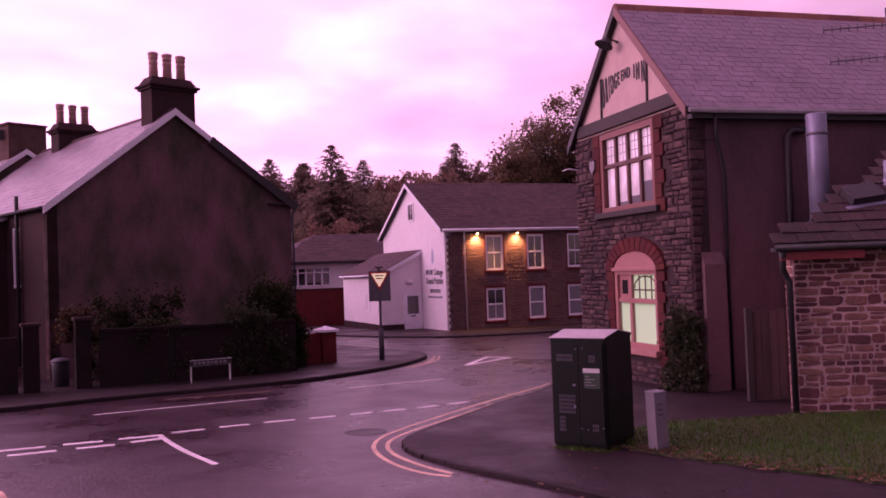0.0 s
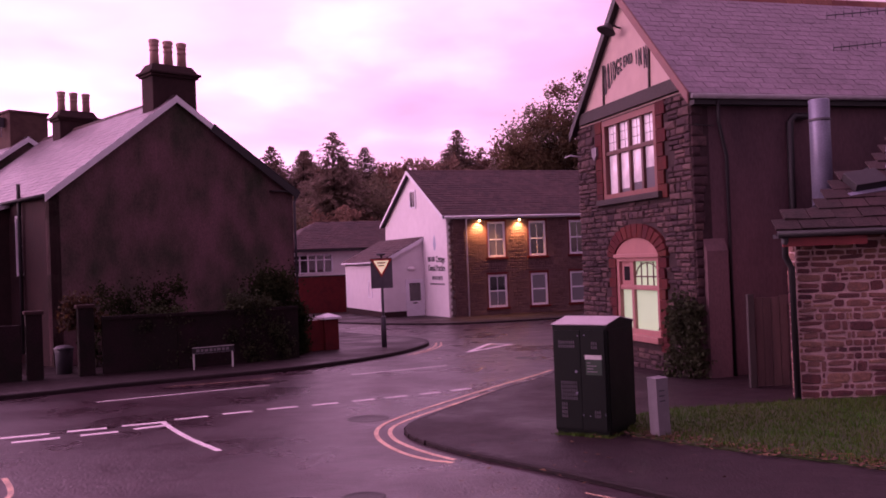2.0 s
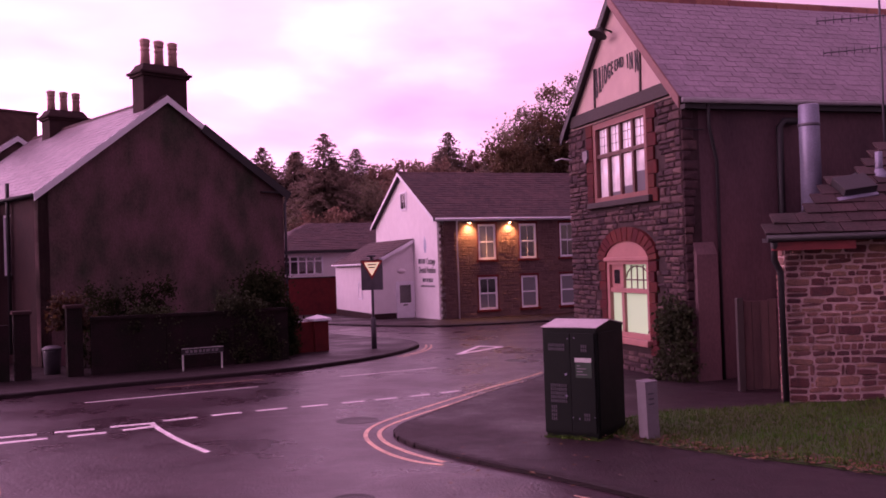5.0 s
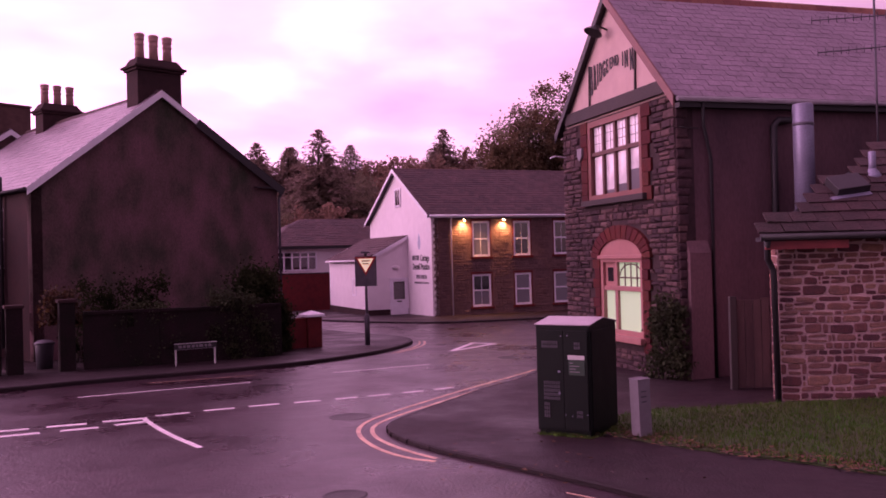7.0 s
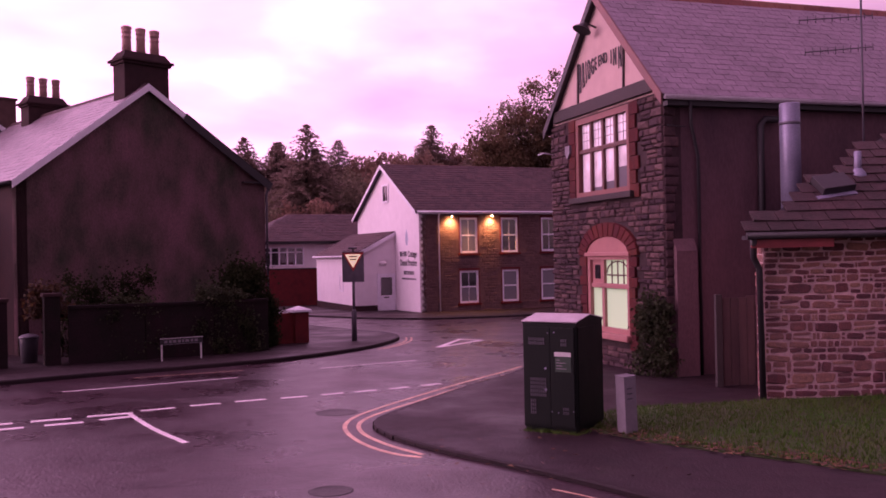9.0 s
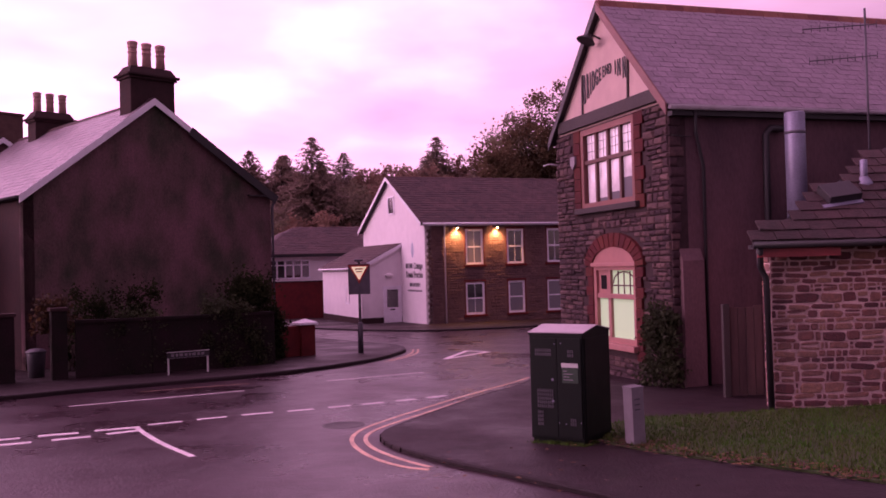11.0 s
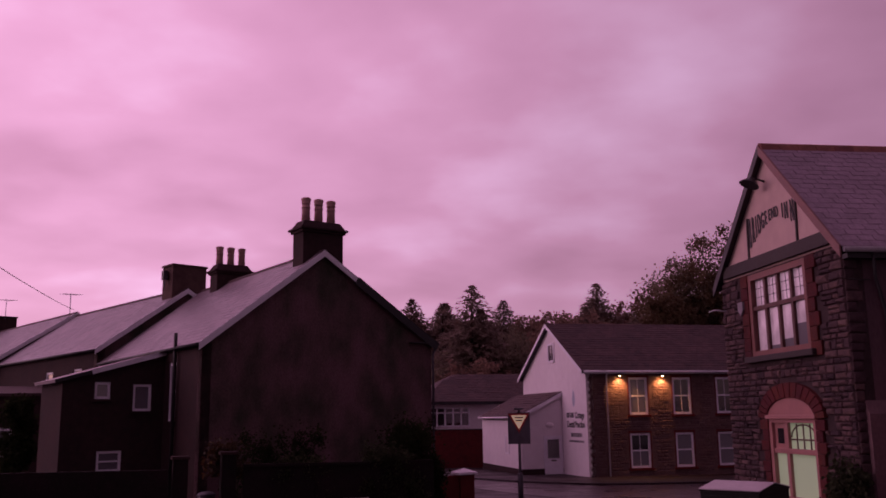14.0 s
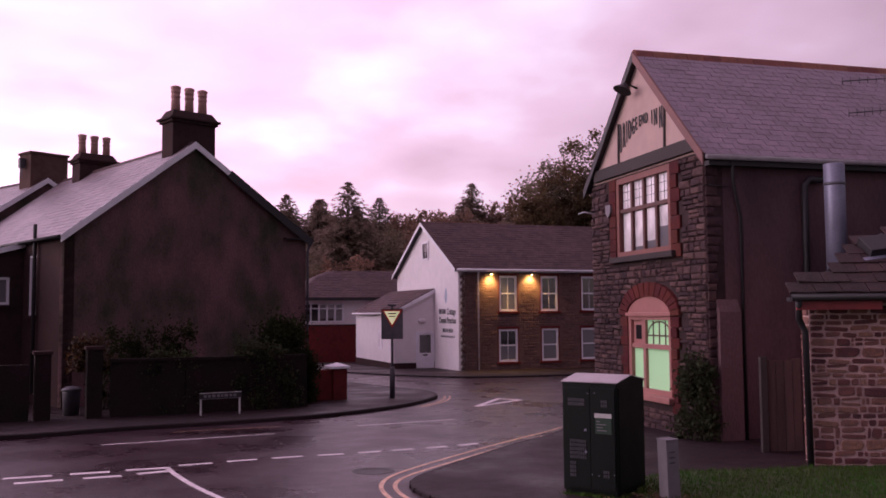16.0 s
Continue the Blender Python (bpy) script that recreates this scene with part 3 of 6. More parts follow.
KERB_R = smooth_path([(30, 30), (12, 28.5), (6.2, 27.3), (3.9, 25.4), (2.95, 22.8), (2.3, 19.9), (1.1, 18.0), (0.2, 16.1), (-0.32, 14.95), (-0.62, 14.25), (-0.68, 13.65),
                      (-0.52, 13.05), (-0.13, 12.35), (0.35, 11.65), (0.74, 11.18), (1.14, 10.70), (1.56, 10.16), (2.05, 9.5), (3.0, 8.1), (4.1, 6.2), (5.2, 3.2), (7.0, -3.0)], 2)
KERB_L = smooth_path([(-30, 9.5), (-14, 17.4), (-9.5, 19.85), (-8.3, 20.9), (-7.0, 21.7), (-5.3, 22.7), (-3.9, 23.6), (-2.6, 25.1), (-1.45, 27.0),
                      (-0.85, 29.1), (-0.7, 30.3), (-0.95, 31.8), (-1.8, 33.2), (-2.7, 34.4), (-4.7, 37.5), (-7.5, 42), (-14, 52)], 2)
KERB_F = smooth_path([(-16, 58), (-9, 50), (-5.4, 45.6), (-2.6, 42.6), (0.3, 40.9), (3.0, 41.3), (7, 43), (16, 46.5)], 2)


def pavement(name, edge, back, up, label):
    top = lambda x, y: gz(x, y) + up
    ob = solo(name, prism(list(edge) + list(back), lambda x, y: gz(x, y) - 0.12, top), PAVE, label, "pavement", kind="structure")
    places = []
    for p, d in along_path(edge, 0.30):
        if p.y < 2 or p.y > 47 or abs(p.x) > 16:
            continue
        n = Vector((-d.y, d.x, 0))
        m = Matrix((d, n, Vector((0, 0, 1)))).transposed().to_4x4()
        m.translation = Vector((p.x, p.y, gz(p.x, p.y) - 0.1)) - n * 0.07
        places.append(m @ Matrix.Diagonal((0.312, 0.14, up + 0.102, 1)))
    lay_pieces("kerb_stone", ob, KERB, "kerb", places, (0, 14, 0))
    return ob


pavement("pavement_1", KERB_R, [(30, -3)], 0.07, "damp dark tarmac pavement with a worn kerb")
pavement("pavement_2", KERB_L, [(-40, 52), (-40, 9.5)], 0.10, "damp tarmac pavement curving round the corner")
pavement("pavement_3", KERB_F, [(16, 75), (-16, 75)], 0.08, "narrow dark pavement before the cottage")

PV = 0.07   # height of the near pavement over the road


def line_mark(name, pts, width, material, label, up=0.005):
    return solo(name, ribbon(pts, width, up), material, label, "road marking", group="road markings", kind="structure")


def build_markings():
    W, Y = WHITE_LINE, YELLOW_LINE
    dashes = [(-4.90, 15.88, -4.38, 16.16), (-4.16, 16.32, -3.67, 16.56), (-3.43, 16.70, -2.90, 16.93), (-2.64, 17.02, -2.17, 17.22),
              (-1.91, 17.34, -1.50, 17.54), (-1.29, 17.64, -0.87, 17.85), (-0.63, 17.96, -0.24, 18.18), (0.0, 18.33, 0.40, 18.6)]
    for a, b, c, d in dashes:
        line_mark("white_dash", [(a, b), (c, d)], 0.13, W, "worn white dash painted along the road")
    for a, b, c, d in [(-7.35, 14.60, -6.67, 14.88), (-6.44, 15.02, -5.86, 15.24), (-5.65, 15.39, -4.97, 15.66), (-8.3, 14.2, -7.6, 14.5),
                       (-6.95, 14.15, -6.31, 14.46), (-6.04, 14.58, -5.51, 14.83), (-5.31, 15.0, -4.88, 15.3), (-7.9, 13.7, -7.25, 14.02)]:
        line_mark("give_way_dash", [(a, b), (c, d)], 0.17, W, "white give way dash across the side road")
    line_mark("centre_line", smooth_path([(-4.98, 15.55), (-4.72, 15.05), (-4.1, 13.95), (-3.33, 12.82)], 2), 0.09, W, "white line curving into the side road")
    line_mark("edge_line", [(-7.37, 18.68), (-4.13, 20.47)], 0.07, W, "thin worn white line along the road")
    line_mark("edge_line", [(-2.44, 21.96), (-0.09, 23.3)], 0.08, W, "faded thin white line along the road")
    line_mark("edge_line", [(-6.6, 20.9), (-4.3, 21.9)], 0.02, Y, "faded thin yellow line beside the kerb")
    bm = ribbon([(0.54, 26.84), (1.35, 29.7)], 0.16, 0.005)
    ribbon([(1.30, 29.62), (2.05, 29.02)], 0.16, 0.0055, bm)
    ribbon([(2.0, 29.05), (0.58, 26.9)], 0.16, 0.006, bm)
    solo("road_triangle", bm, W, "white give way triangle painted on the road", "road marking", group="road markings", kind="structure")
    inner = [(2.62, 21.2), (2.22, 20.3), (0.99, 18.25), (0.1, 16.55), (-0.60, 15.2), (-0.90, 14.5), (-0.99, 13.9), (-0.86, 13.15), (-0.53, 12.42), (-0.25, 11.97), (0.02, 11.60)]
    outer = [(2.42, 21.4), (2.0, 20.55), (0.76, 18.45), (-0.13, 16.75), (-0.83, 15.35), (-1.12, 14.6), (-1.2, 13.85), (-1.05, 13.05), (-0.74, 12.25), (-0.36, 11.68), (0.0, 11.44)]
    line_mark("yellow_line", smooth_path(inner, 2), 0.07, Y, "yellow line painted round the kerb corner")
    line_mark("yellow_line", smooth_path(outer, 2), 0.07, Y, "yellow line painted round the kerb corner")
    line_mark("yellow_line", [(1.40, 9.66), (1.64, 9.40), (1.95, 9.02)], 0.025, Y, "short worn yellow line beside the kerb")
    line_mark("yellow_line", smooth_path([(-5.77, 11.53), (-5.43, 11.00), (-5.16, 10.46), (-5.13, 9.76)], 2), 0.07, Y, "worn yellow line in the side road")
    for dx in (0.0, 0.17):
        line_mark("yellow_line", smooth_path([(-1.25 + dx, 26.7), (-0.68 + dx, 28.2), (-0.42 + dx, 29.6), (-0.45 + dx, 30.9)], 2), 0.07, Y, "yellow line round the far corner")
    for x, y, r in ((-1.42, 15.2, 0.36), (-1.0, 9.85, 0.25), (2.1, 24.5, 0.35)):
        bm = lathe([(r, 0), (r, 0.007), (r - 0.03, 0.008), (r - 0.035, 0.005), (0.05, 0.005)], 24)
        ob = solo("manhole_cover", bm, IRON, "round cast iron manhole cover in the tarmac", "manhole cover", kind="structure",
                  m=Matrix.Translation((x, y, gz(x, y) - 0.004)) @ pose(0, 0, 0, -0.86, 0, 0))


build_markings()

# the verge: soil and grass behind the pavement
VERGE = [(2.45, 12.45), (2.85, 11.85), (3.36, 11.25), (3.88, 10.75), (4.35, 10.3), (4.85, 9.7), (6.3, 8.2), (12, 7.6), (16, 16), (9.5, 15.4), (7.5, 14.9), (5.7, 14.72),
         (4.5, 14.5), (3.3, 14.4), (2.6, 13.6)]


def inside(pt, poly):
    x, y = pt
    r = False
    for (a, b), (c, d) in zip(poly, poly[1:] + poly[:1]):
        if (b > y) != (d > y) and x < (c - a) * (y - b) / (d - b) + a:
            r = not r
    return r


def build_verge():
    solo("grass_verge", prism(VERGE, lambda x, y: gz(x, y) - 0.05, lambda x, y: gz(x, y) + PV + 0.03), LAWN, "strip of damp mown grass beside the pavement", "grass", kind="structure")
    rnd = random.Random(4)
    V, F = [], []
    n = 0
    while n < 26000:
        x, y = rnd.uniform(2.3, 9.0), rnd.uniform(8.4, 15.6)
        if not inside((x, y), VERGE):
            continue
        n += 1
        z = gz(x, y) + PV + 0.025
        h = rnd.uniform(0.03, 0.085)
        a = rnd.uniform(0, math.tau)
        dx, dy = math.cos(a) * 0.007, math.sin(a) * 0.007
        lx, ly = rnd.uniform(-0.03, 0.03), rnd.uniform(-0.03, 0.03)
        o = len(V)
        V += [(x - dx, y - dy, z), (x + dx, y + dy, z), (x + lx, y + ly, z + h)]
        F.append((o, o + 1, o + 2))
    for _ in range(380):
        k = rnd.random()
        foot = Vector((1.46, 12.76)).lerp(Vector((2.16, 12.29)), k) if rnd.random() < 0.75 else Vector((2.21, 12.34)).lerp(Vector((2.72, 13.1)), k)
        x, y = foot.x + rnd.gauss(0, 0.03), foot.y + rnd.gauss(-0.02, 0.03)
        z, h, a = gz(x, y) + PV, rnd.uniform(0.02, 0.07), rnd.uniform(0, math.tau)
        dx, dy = math.cos(a) * 0.007, math.sin(a) * 0.007
        o = len(V)
        V += [(x - dx, y - dy, z), (x + dx, y + dy, z), (x + rnd.uniform(-0.04, 0.04), y + rnd.uniform(-0.04, 0.04), z + h)]
        F.append((o, o + 1, o + 2))
    ob = raw_part("grass_blades", V, F, BLADE, None)
    tagged(ob, "short green grass blades on the verge", "grass", kind="stuff")
    edge = [VERGE[i] for i in range(0, 7)]
    V, F = [], []
    for _ in range(620):
        i = rnd.randrange(len(edge) - 1)
        k = rnd.random()
        p = Vector(edge[i]).lerp(Vector(edge[i + 1]), k) + Vector((rnd.gauss(0.1, 0.14), rnd.gauss(0.12, 0.16)))
        if rnd.random() < 0.07:
            p = Vector((rnd.uniform(0.0, 3.5), rnd.uniform(9.5, 12.5)))
        z = gz(*p) + PV + 0.035
        a = rnd.uniform(0, math.tau)
        s = rnd.uniform(0.025, 0.055)
        o = len(V)
        u, v = Vector((math.cos(a), math.sin(a))) * s, Vector((-math.sin(a), math.cos(a))) * s * 0.6
        V += [(p.x - u.x, p.y - u.y, z), (p.x + v.x, p.y + v.y, z + rnd.uniform(0, 0.02)), (p.x + u.x, p.y + u.y, z + 0.006), (p.x - v.x, p.y - v.y, z + rnd.uniform(0, 0.02))]
        F += [(o, o + 1, o + 2), (o, o + 2, o + 3)]
    ob = raw_part("fallen_leaves", V, F, LEAF_DRY, None)
    tagged(ob, "scattered brown fallen leaves along the grass edge", "leaves", kind="stuff")


build_verge()


# ---- roofs ----
def gable_roof(parent, m, L, W, ze, zr, oe, ov0, ov1, cover, wsl, esl, thick, near, piece="slate", barge=None, barge_label="", seed=1, both=True, ridge_mat=None, bargew=0.2, va=None, ze1=None, barge_mats=None):
    """A gabled roof: ridge along u (0..L), across v (0..W). Decks, slates on both slopes, ridge tiles and barge boards."""
    va = W / 2 if va is None else va
    ze1 = ze if ze1 is None else ze1
    roof = new("roof")
    roof.parent = parent
    roof.matrix_local = m
    places = []
    for side in (0, 1):
        v0, v1 = (-oe, va) if side == 0 else (W + oe, va)
        k = (zr - ze) / va if side == 0 else (zr - ze1) / (W - va)
        ln = math.hypot(1, k)
        z0 = (ze if side == 0 else ze1) - k * oe
        a, b, c, d = (-ov0, v0, z0), (L + ov1, v0, z0), (L + ov1, v1, zr), (-ov0, v1, zr)
        part("roof_deck", slab(a, b, c, d, 0.10) if side == 0 else slab(b, a, d, c, 0.10), DARK_PAINT, roof)
        if side == 0 or both:
            sgn = 1 if side == 0 else -1
            up = Vector((0, sgn, k)).normalized()
            run = (abs(v1 - v0)) * ln
            if side == 0:
                places += slate_places((-ov0, v0 - 0.02, z0), (1, 0, 0), up, L + ov0 + ov1, run, wsl, esl, thick, seed)
            else:
                places += slate_places((L + ov1, v0 + 0.02, z0), (-1, 0, 0), up, L + ov0 + ov1, run, wsl, esl, thick, seed + 1)
    lay_pieces(piece, roof, cover, "slate", places, near)
    n = int((L + ov0 + ov1) / 0.45)
    for i in range(n):
        bm = bmesh.new()
        x0, x1 = -ov0 + i * 0.45, -ov0 + (i + 1) * 0.45 - 0.012
        prof = [(-0.17, -0.17 * k + 0.035), (-0.09, 0.03), (0, 0.075), (0.09, 0.03), (0.17, -0.17 * k + 0.035), (0, -0.02)]
        A = [bm.verts.new((x0, va + p, zr + q)) for p, q in prof]
        B = [bm.verts.new((x1, va + p, zr + q)) for p, q in prof]
        bm.faces.new(A); bm.faces.new(B[::-1])
        for j in range(6):
            bm.faces.new((A[j], B[j], B[(j + 1) % 6], A[(j + 1) % 6]))
        bmesh.ops.recalc_face_normals(bm, faces=bm.faces[:])
        part("ridge_tile", bm, ridge_mat or cover, roof)
    if barge:
        for u, s in ((-ov0 - 0.02, -1), (L + ov1 + 0.02, 1)):
            for side in (0, 1):
                v0 = -oe if side == 0 else W + oe
                bm = bmesh.new()
                d = bargew
                k = (zr - ze) / va if side == 0 else (zr - ze1) / (W - va)
                ln = math.hypot(1, k)
                ez = (ze if side == 0 else ze1) - k * oe
                pts = [(v0, ez + 0.03), (va, zr + 0.03), (va, zr + 0.03 - d * ln), (v0, ez + 0.03 - d * ln)]
                A = [bm.verts.new((u - 0.018, v, z)) for v, z in pts]
                B = [bm.verts.new((u + 0.018, v, z)) for v, z in pts]
                bm.faces.new(A); bm.faces.new(B[::-1])
                for j in range(4):
                    bm.faces.new((A[j], B[j], B[(j + 1) % 4], A[(j + 1) % 4]))
                bmesh.ops.recalc_face_normals(bm, faces=bm.faces[:])
                part("barge_board", bm, barge_mats[side] if barge_mats else barge, roof, barge_label)
    return roof


def gutter(parent, p, q, r=0.06, material=None):
    part("gutter", tube([p, q], r, 8), material or DARK_PAINT, parent)


def chimney(parent, m, w, d, z0, z1, pots, material, pot_h=0.75, pot_r=0.15, aerial=False):
    """A stack with a corbelled cap and clay pots, under its house."""
    c = new("chimney")
    c.parent = parent
    c.matrix_local = m
    part("shaft", box(-w / 2, -d / 2, z0, w / 2, d / 2, z1, 0.02), material, c)
    if pots:
        part("cap", box(-w / 2 - 0.07, -d / 2 - 0.07, z1, w / 2 + 0.07, d / 2 + 0.07, z1 + 0.08, 0.02), material, c)
        part("cap", box(-w / 2 - 0.14, -d / 2 - 0.14, z1 + 0.08, w / 2 + 0.14, d / 2 + 0.14, z1 + 0.17, 0.03), material, c)
        bm = bmesh.new()
        A = [bm.verts.new((x * (w / 2 + 0.06), y * (d / 2 + 0.06), z1 + 0.17)) for x, y in ((-1, -1), (1, -1), (1, 1), (-1, 1))]
        B = [bm.verts.new((x * (w / 2 - 0.08), y * (d / 2 - 0.1), z1 + 0.42)) for x, y in ((-1, -1), (1, -1), (1, 1), (-1, 1))]
        bm.faces.new(B)
        for i in range(4):
            bm.faces.new((A[i], A[(i + 1) % 4], B[(i + 1) % 4], B[i]))
        part("flaunching", bm, material, c)
        for i in range(pots):
            x = (i - (pots - 1) / 2) * 0.48
            h, r = pot_h, pot_r
            prof = [(r * 1.05, 0), (r * 0.92, h * 0.5), (r * 0.92, h * 0.56), (r * 1.02, h * 0.58), (r * 1.02, h * 0.64), (r * 0.92, h * 0.66),
                    (r * 0.92, h * 0.74), (r * 1.04, h * 0.76), (r * 1.04, h * 0.82), (r * 0.95, h * 0.84), (r * 1.12, h * 0.9), (r * 1.12, h * 0.97), (r * 0.8, h), (r * 0.7, h - 0.06)]
            part("chimney_pot", move(lathe(prof, 14), Matrix.Translation((x, 0, z1 + 0.36))), POT, c, "banded clay pot")
    else:
        part("cap", box(-w / 2 - 0.05, -d / 2 - 0.05, z1, w / 2 + 0.05, d / 2 + 0.05, z1 + 0.1, 0.02), material, c)
    return c


# ---- the inn ----
INN_W = 5.45
INN_L = 17.0


def build_inn():
    inn = thing("inn", Matrix.Translation((5.08, 18.26, 0)) @ pose(0, 0, 0, 0, 0, 15.94), "old stone inn with a cream gable and slate roof", "building")
    W = INN_W
    ze, zr = 5.75, 8.46
    F = Matrix.Translation((0, W, 0)) @ pose(0, 0, 0, 0, 0, -90)
    u = lambda y: W - y
    up_win = (u(4.0), 3.70, u(1.34), 5.62)
    door = (u(3.46), 0.52, u(1.43), 2.29)
    zb = -0.75
    wall = part("front_wall", move(wall_with_holes(W, 5.66, 0.4, [up_win, door], zb), F), MORTAR_INN, inn, "grey-brown rock-faced stone")
    part("gable_panel", move(gable_poly([(0.02, 5.66), (W - 0.02, 5.66), (W / 2, zr - 0.12)], 0.3), F), RENDER_CREAM, inn, "cream painted gable")
    # side walls and back
    part("side_wall", box(0.4, 0.0, zb, INN_L, 0.4, ze - 0.02), RENDER_SIDE, inn, "dark brown rendered wall")
    part("side_wall", box(0.4, W - 0.4, zb, INN_L, W, ze - 0.02), RENDER_SIDE, inn)
    part("back_wall", move(gable_poly([(0.4, zb), (W - 0.4, zb), (W - 0.4, ze), (W / 2, zr - 0.2), (0.4, ze)], 0.4), Matrix.Translation((INN_L - 0.4, W, 0)) @ pose(0, 0, 0, 0, 0, -90)), RENDER_SIDE, inn)
    # quoins on the side wall's corner and the stub of a buttress
    rnd = random.Random(3)
    z = zb
    places = []
    while z < 5.3:
        h = rnd.uniform(0.13, 0.23)
        places.append(Matrix.Translation((0.0, 0.0, z)) @ Matrix.Diagonal((rnd.uniform(0.16, 0.36), 0.03, h - 0.02, 1)))
        z += h
    lay_pieces("quoin", inn, STONE_INN, "stone", places, (0, 0, 0))
    bm = prism([(0.17, -0.13), (0.66, -0.13), (0.66, 0.0), (0.17, 0.0)], zb, 2.62)
    for v in bm.verts:
        if v.co.z > 2 and v.co.y < -0.05:
            v.co.z -= 0.25
    part("buttress", bm, BUTTRESS, inn, "paler rendered buttress")
    # the roof
    gable_roof(inn, Matrix.Identity(4), INN_L, W, ze, zr, 0.2, 0.13, 0.2, SLATE, 0.33, 0.20, 0.009, (3, 0, 7), barge=DARK_PAINT, seed=5, ridge_mat=RIDGE_RED, bargew=0.17, barge_mats=(BARGE_RED, DARK_PAINT))
    # black strip: the shadow under the eaves is put into its colour
    part("soffit", box(0.0, -0.18, 5.34, INN_L, 0.0, 5.44), DARK_PAINT, inn)
    gutter(inn, (-0.1, -0.24, 5.50), (INN_L, -0.24, 5.48), 0.055, CONCRETE)
    # bressummer below the gable and framing on it
    part("beam", move(box(0.30, -0.10, 5.70, W - 0.30, 0.0, 6.0, 0.02), F), TIMBER_DARK, inn, "black timber beam")
    for x0, z0, x1, z1 in ((W - 3.84, 6.0, W - 3.80, 6.98), (W - 1.58, 6.0, W - 1.53, 6.98)):
        part("gable_timber", move(beam((x0, -0.015, z0), (x1, -0.015, z1), 0.05, 0.05, up=(0, 1, 0)), F), TIMBER_DARK, inn)
    # red brick round the upper window
    for a in ((up_win[2], 3.55, up_win[2] + 0.40, 5.64), (up_win[0] - 0.34, 3.55, up_win[0], 5.64)):
        n = 0
        zz = a[1]
        while zz < a[3] - 0.01:
            part("surround_block", move(box(a[0], -0.055, zz, a[2] - (0.12 if n % 2 else 0) * (1 if a[0] > 3 else 0), 0.0, min(zz + 0.29, a[3]), 0.01), F), RED_SURROUND, inn)
            zz += 0.30
            n += 1
    part("sill", move(box(up_win[0] - 0.2, -0.16, 3.56, up_win[2] + 0.2, 0.0, 3.70, 0.02), F), TIMBER_DARK, inn)
    # upper window: four by two lights
    win = new("window"); win.parent = inn; win.matrix_local = F @ Matrix.Translation((up_win[0], 0, up_win[1]))
    ww, hh = up_win[2] - up_win[0], up_win[3] - up_win[1]
    fr = bmesh.new()
    for a in ((0, -0.03, 0, 0.14, 0.14, hh), (ww - 0.14, -0.03, 0, ww, 0.14, hh), (0.14, -0.03, 0, ww - 0.14, 0.14, 0.12), (0.14, -0.03, hh - 0.14, ww - 0.14, 0.14, hh)):
        box(*a, bm=fr)
    part("window_frame", fr, FRAME_RED, win, "dull red painted frame")
    tz = hh * 0.58
    part("transom", box(0.14, 0.0, tz - 0.05, ww - 0.14, 0.12, tz + 0.05, 0.01), FRAME_BROWN, win)
    cw = (ww - 0.28) / 4
    for c in range(4):
        x0 = 0.14 + c * cw
        if c:
            part("mullion", box(x0 - 0.05, 0.0, 0.12, x0 + 0.05, 0.12, hh - 0.14, 0.01), FRAME_BROWN, win)
        for r, (a, b) in enumerate(((0.12, tz - 0.05), (tz + 0.05, hh - 0.14))):
            # painted sky reflection, ending at a different height in each lower pane
            cut = a + (b - a) * ((0.0, 0.10, 0.20, 0.50)[c] if r == 0 else 0.0)
            part("pane", box(x0 + 0.05, 0.07, cut, x0 + cw - 0.05, 0.078, b), PANE_SKY, win, "glass with the pale sky reflection in its colour")
            if cut > a:
                part("pane", box(x0 + 0.05, 0.07, a, x0 + cw - 0.05, 0.078, cut), GLASS_GREY, win)
            if r == 1:
                for i in (1, 2):
                    part("lead", box(x0 + 0.05, 0.062, a + (b - a) * i / 3 - 0.006, x0 + cw - 0.05, 0.07, a + (b - a) * i / 3 + 0.006), IRON, win)
                part("lead", box(x0 + cw / 2 - 0.006, 0.062, a, x0 + cw / 2 + 0.006, 0.07, b), IRON, win)
    # arched ground-floor window
    mid, half = (door[0] + door[2]) / 2, (door[2] - door[0]) / 2
    ell = lambda a, rx, rz: (mid + rx * math.cos(a), 2.29 + rz * math.sin(a))
    tym = [ell(math.pi * i / 16, half + 0.02, 0.44) for i in range(17)]
    part("tympanum", move(gable_poly(tym, 0.02), F @ Matrix.Translation((0, -0.045, 0))), SALMON, inn, "pale salmon arched panel")
    for i in range(15):
        a0, a1 = math.pi * i / 15 + 0.012, math.pi * (i + 1) / 15 - 0.012
        q = [ell(a0, half + 0.02, 0.44), ell(a1, half + 0.02, 0.44), ell(a1, half + 0.40, 0.76), ell(a0, half + 0.40, 0.76)]
        part("arch_brick", move(gable_poly(q, 0.09), F @ Matrix.Translation((0, -0.085, 0))), RED_SURROUND, inn)
    zz = 0.2
    n = 0
    while zz < 2.28:
        for a, s in ((door[0], -1), (door[2], 1)):
            w = 0.36 if n % 2 == 0 else 0.26
            part("surround_block", move(box(min(a, a + s * w), -0.07, zz, max(a, a + s * w), 0.0, min(zz + 0.22, 2.29), 0.01), F), RED_SURROUND, inn)
        zz += 0.23
        n += 1
    dw = new("window"); dw.parent = inn; dw.matrix_local = F @ Matrix.Translation((door[0], 0, door[1]))
    W2, H2 = door[2] - door[0], door[3] - door[1]
    fr = bmesh.new()
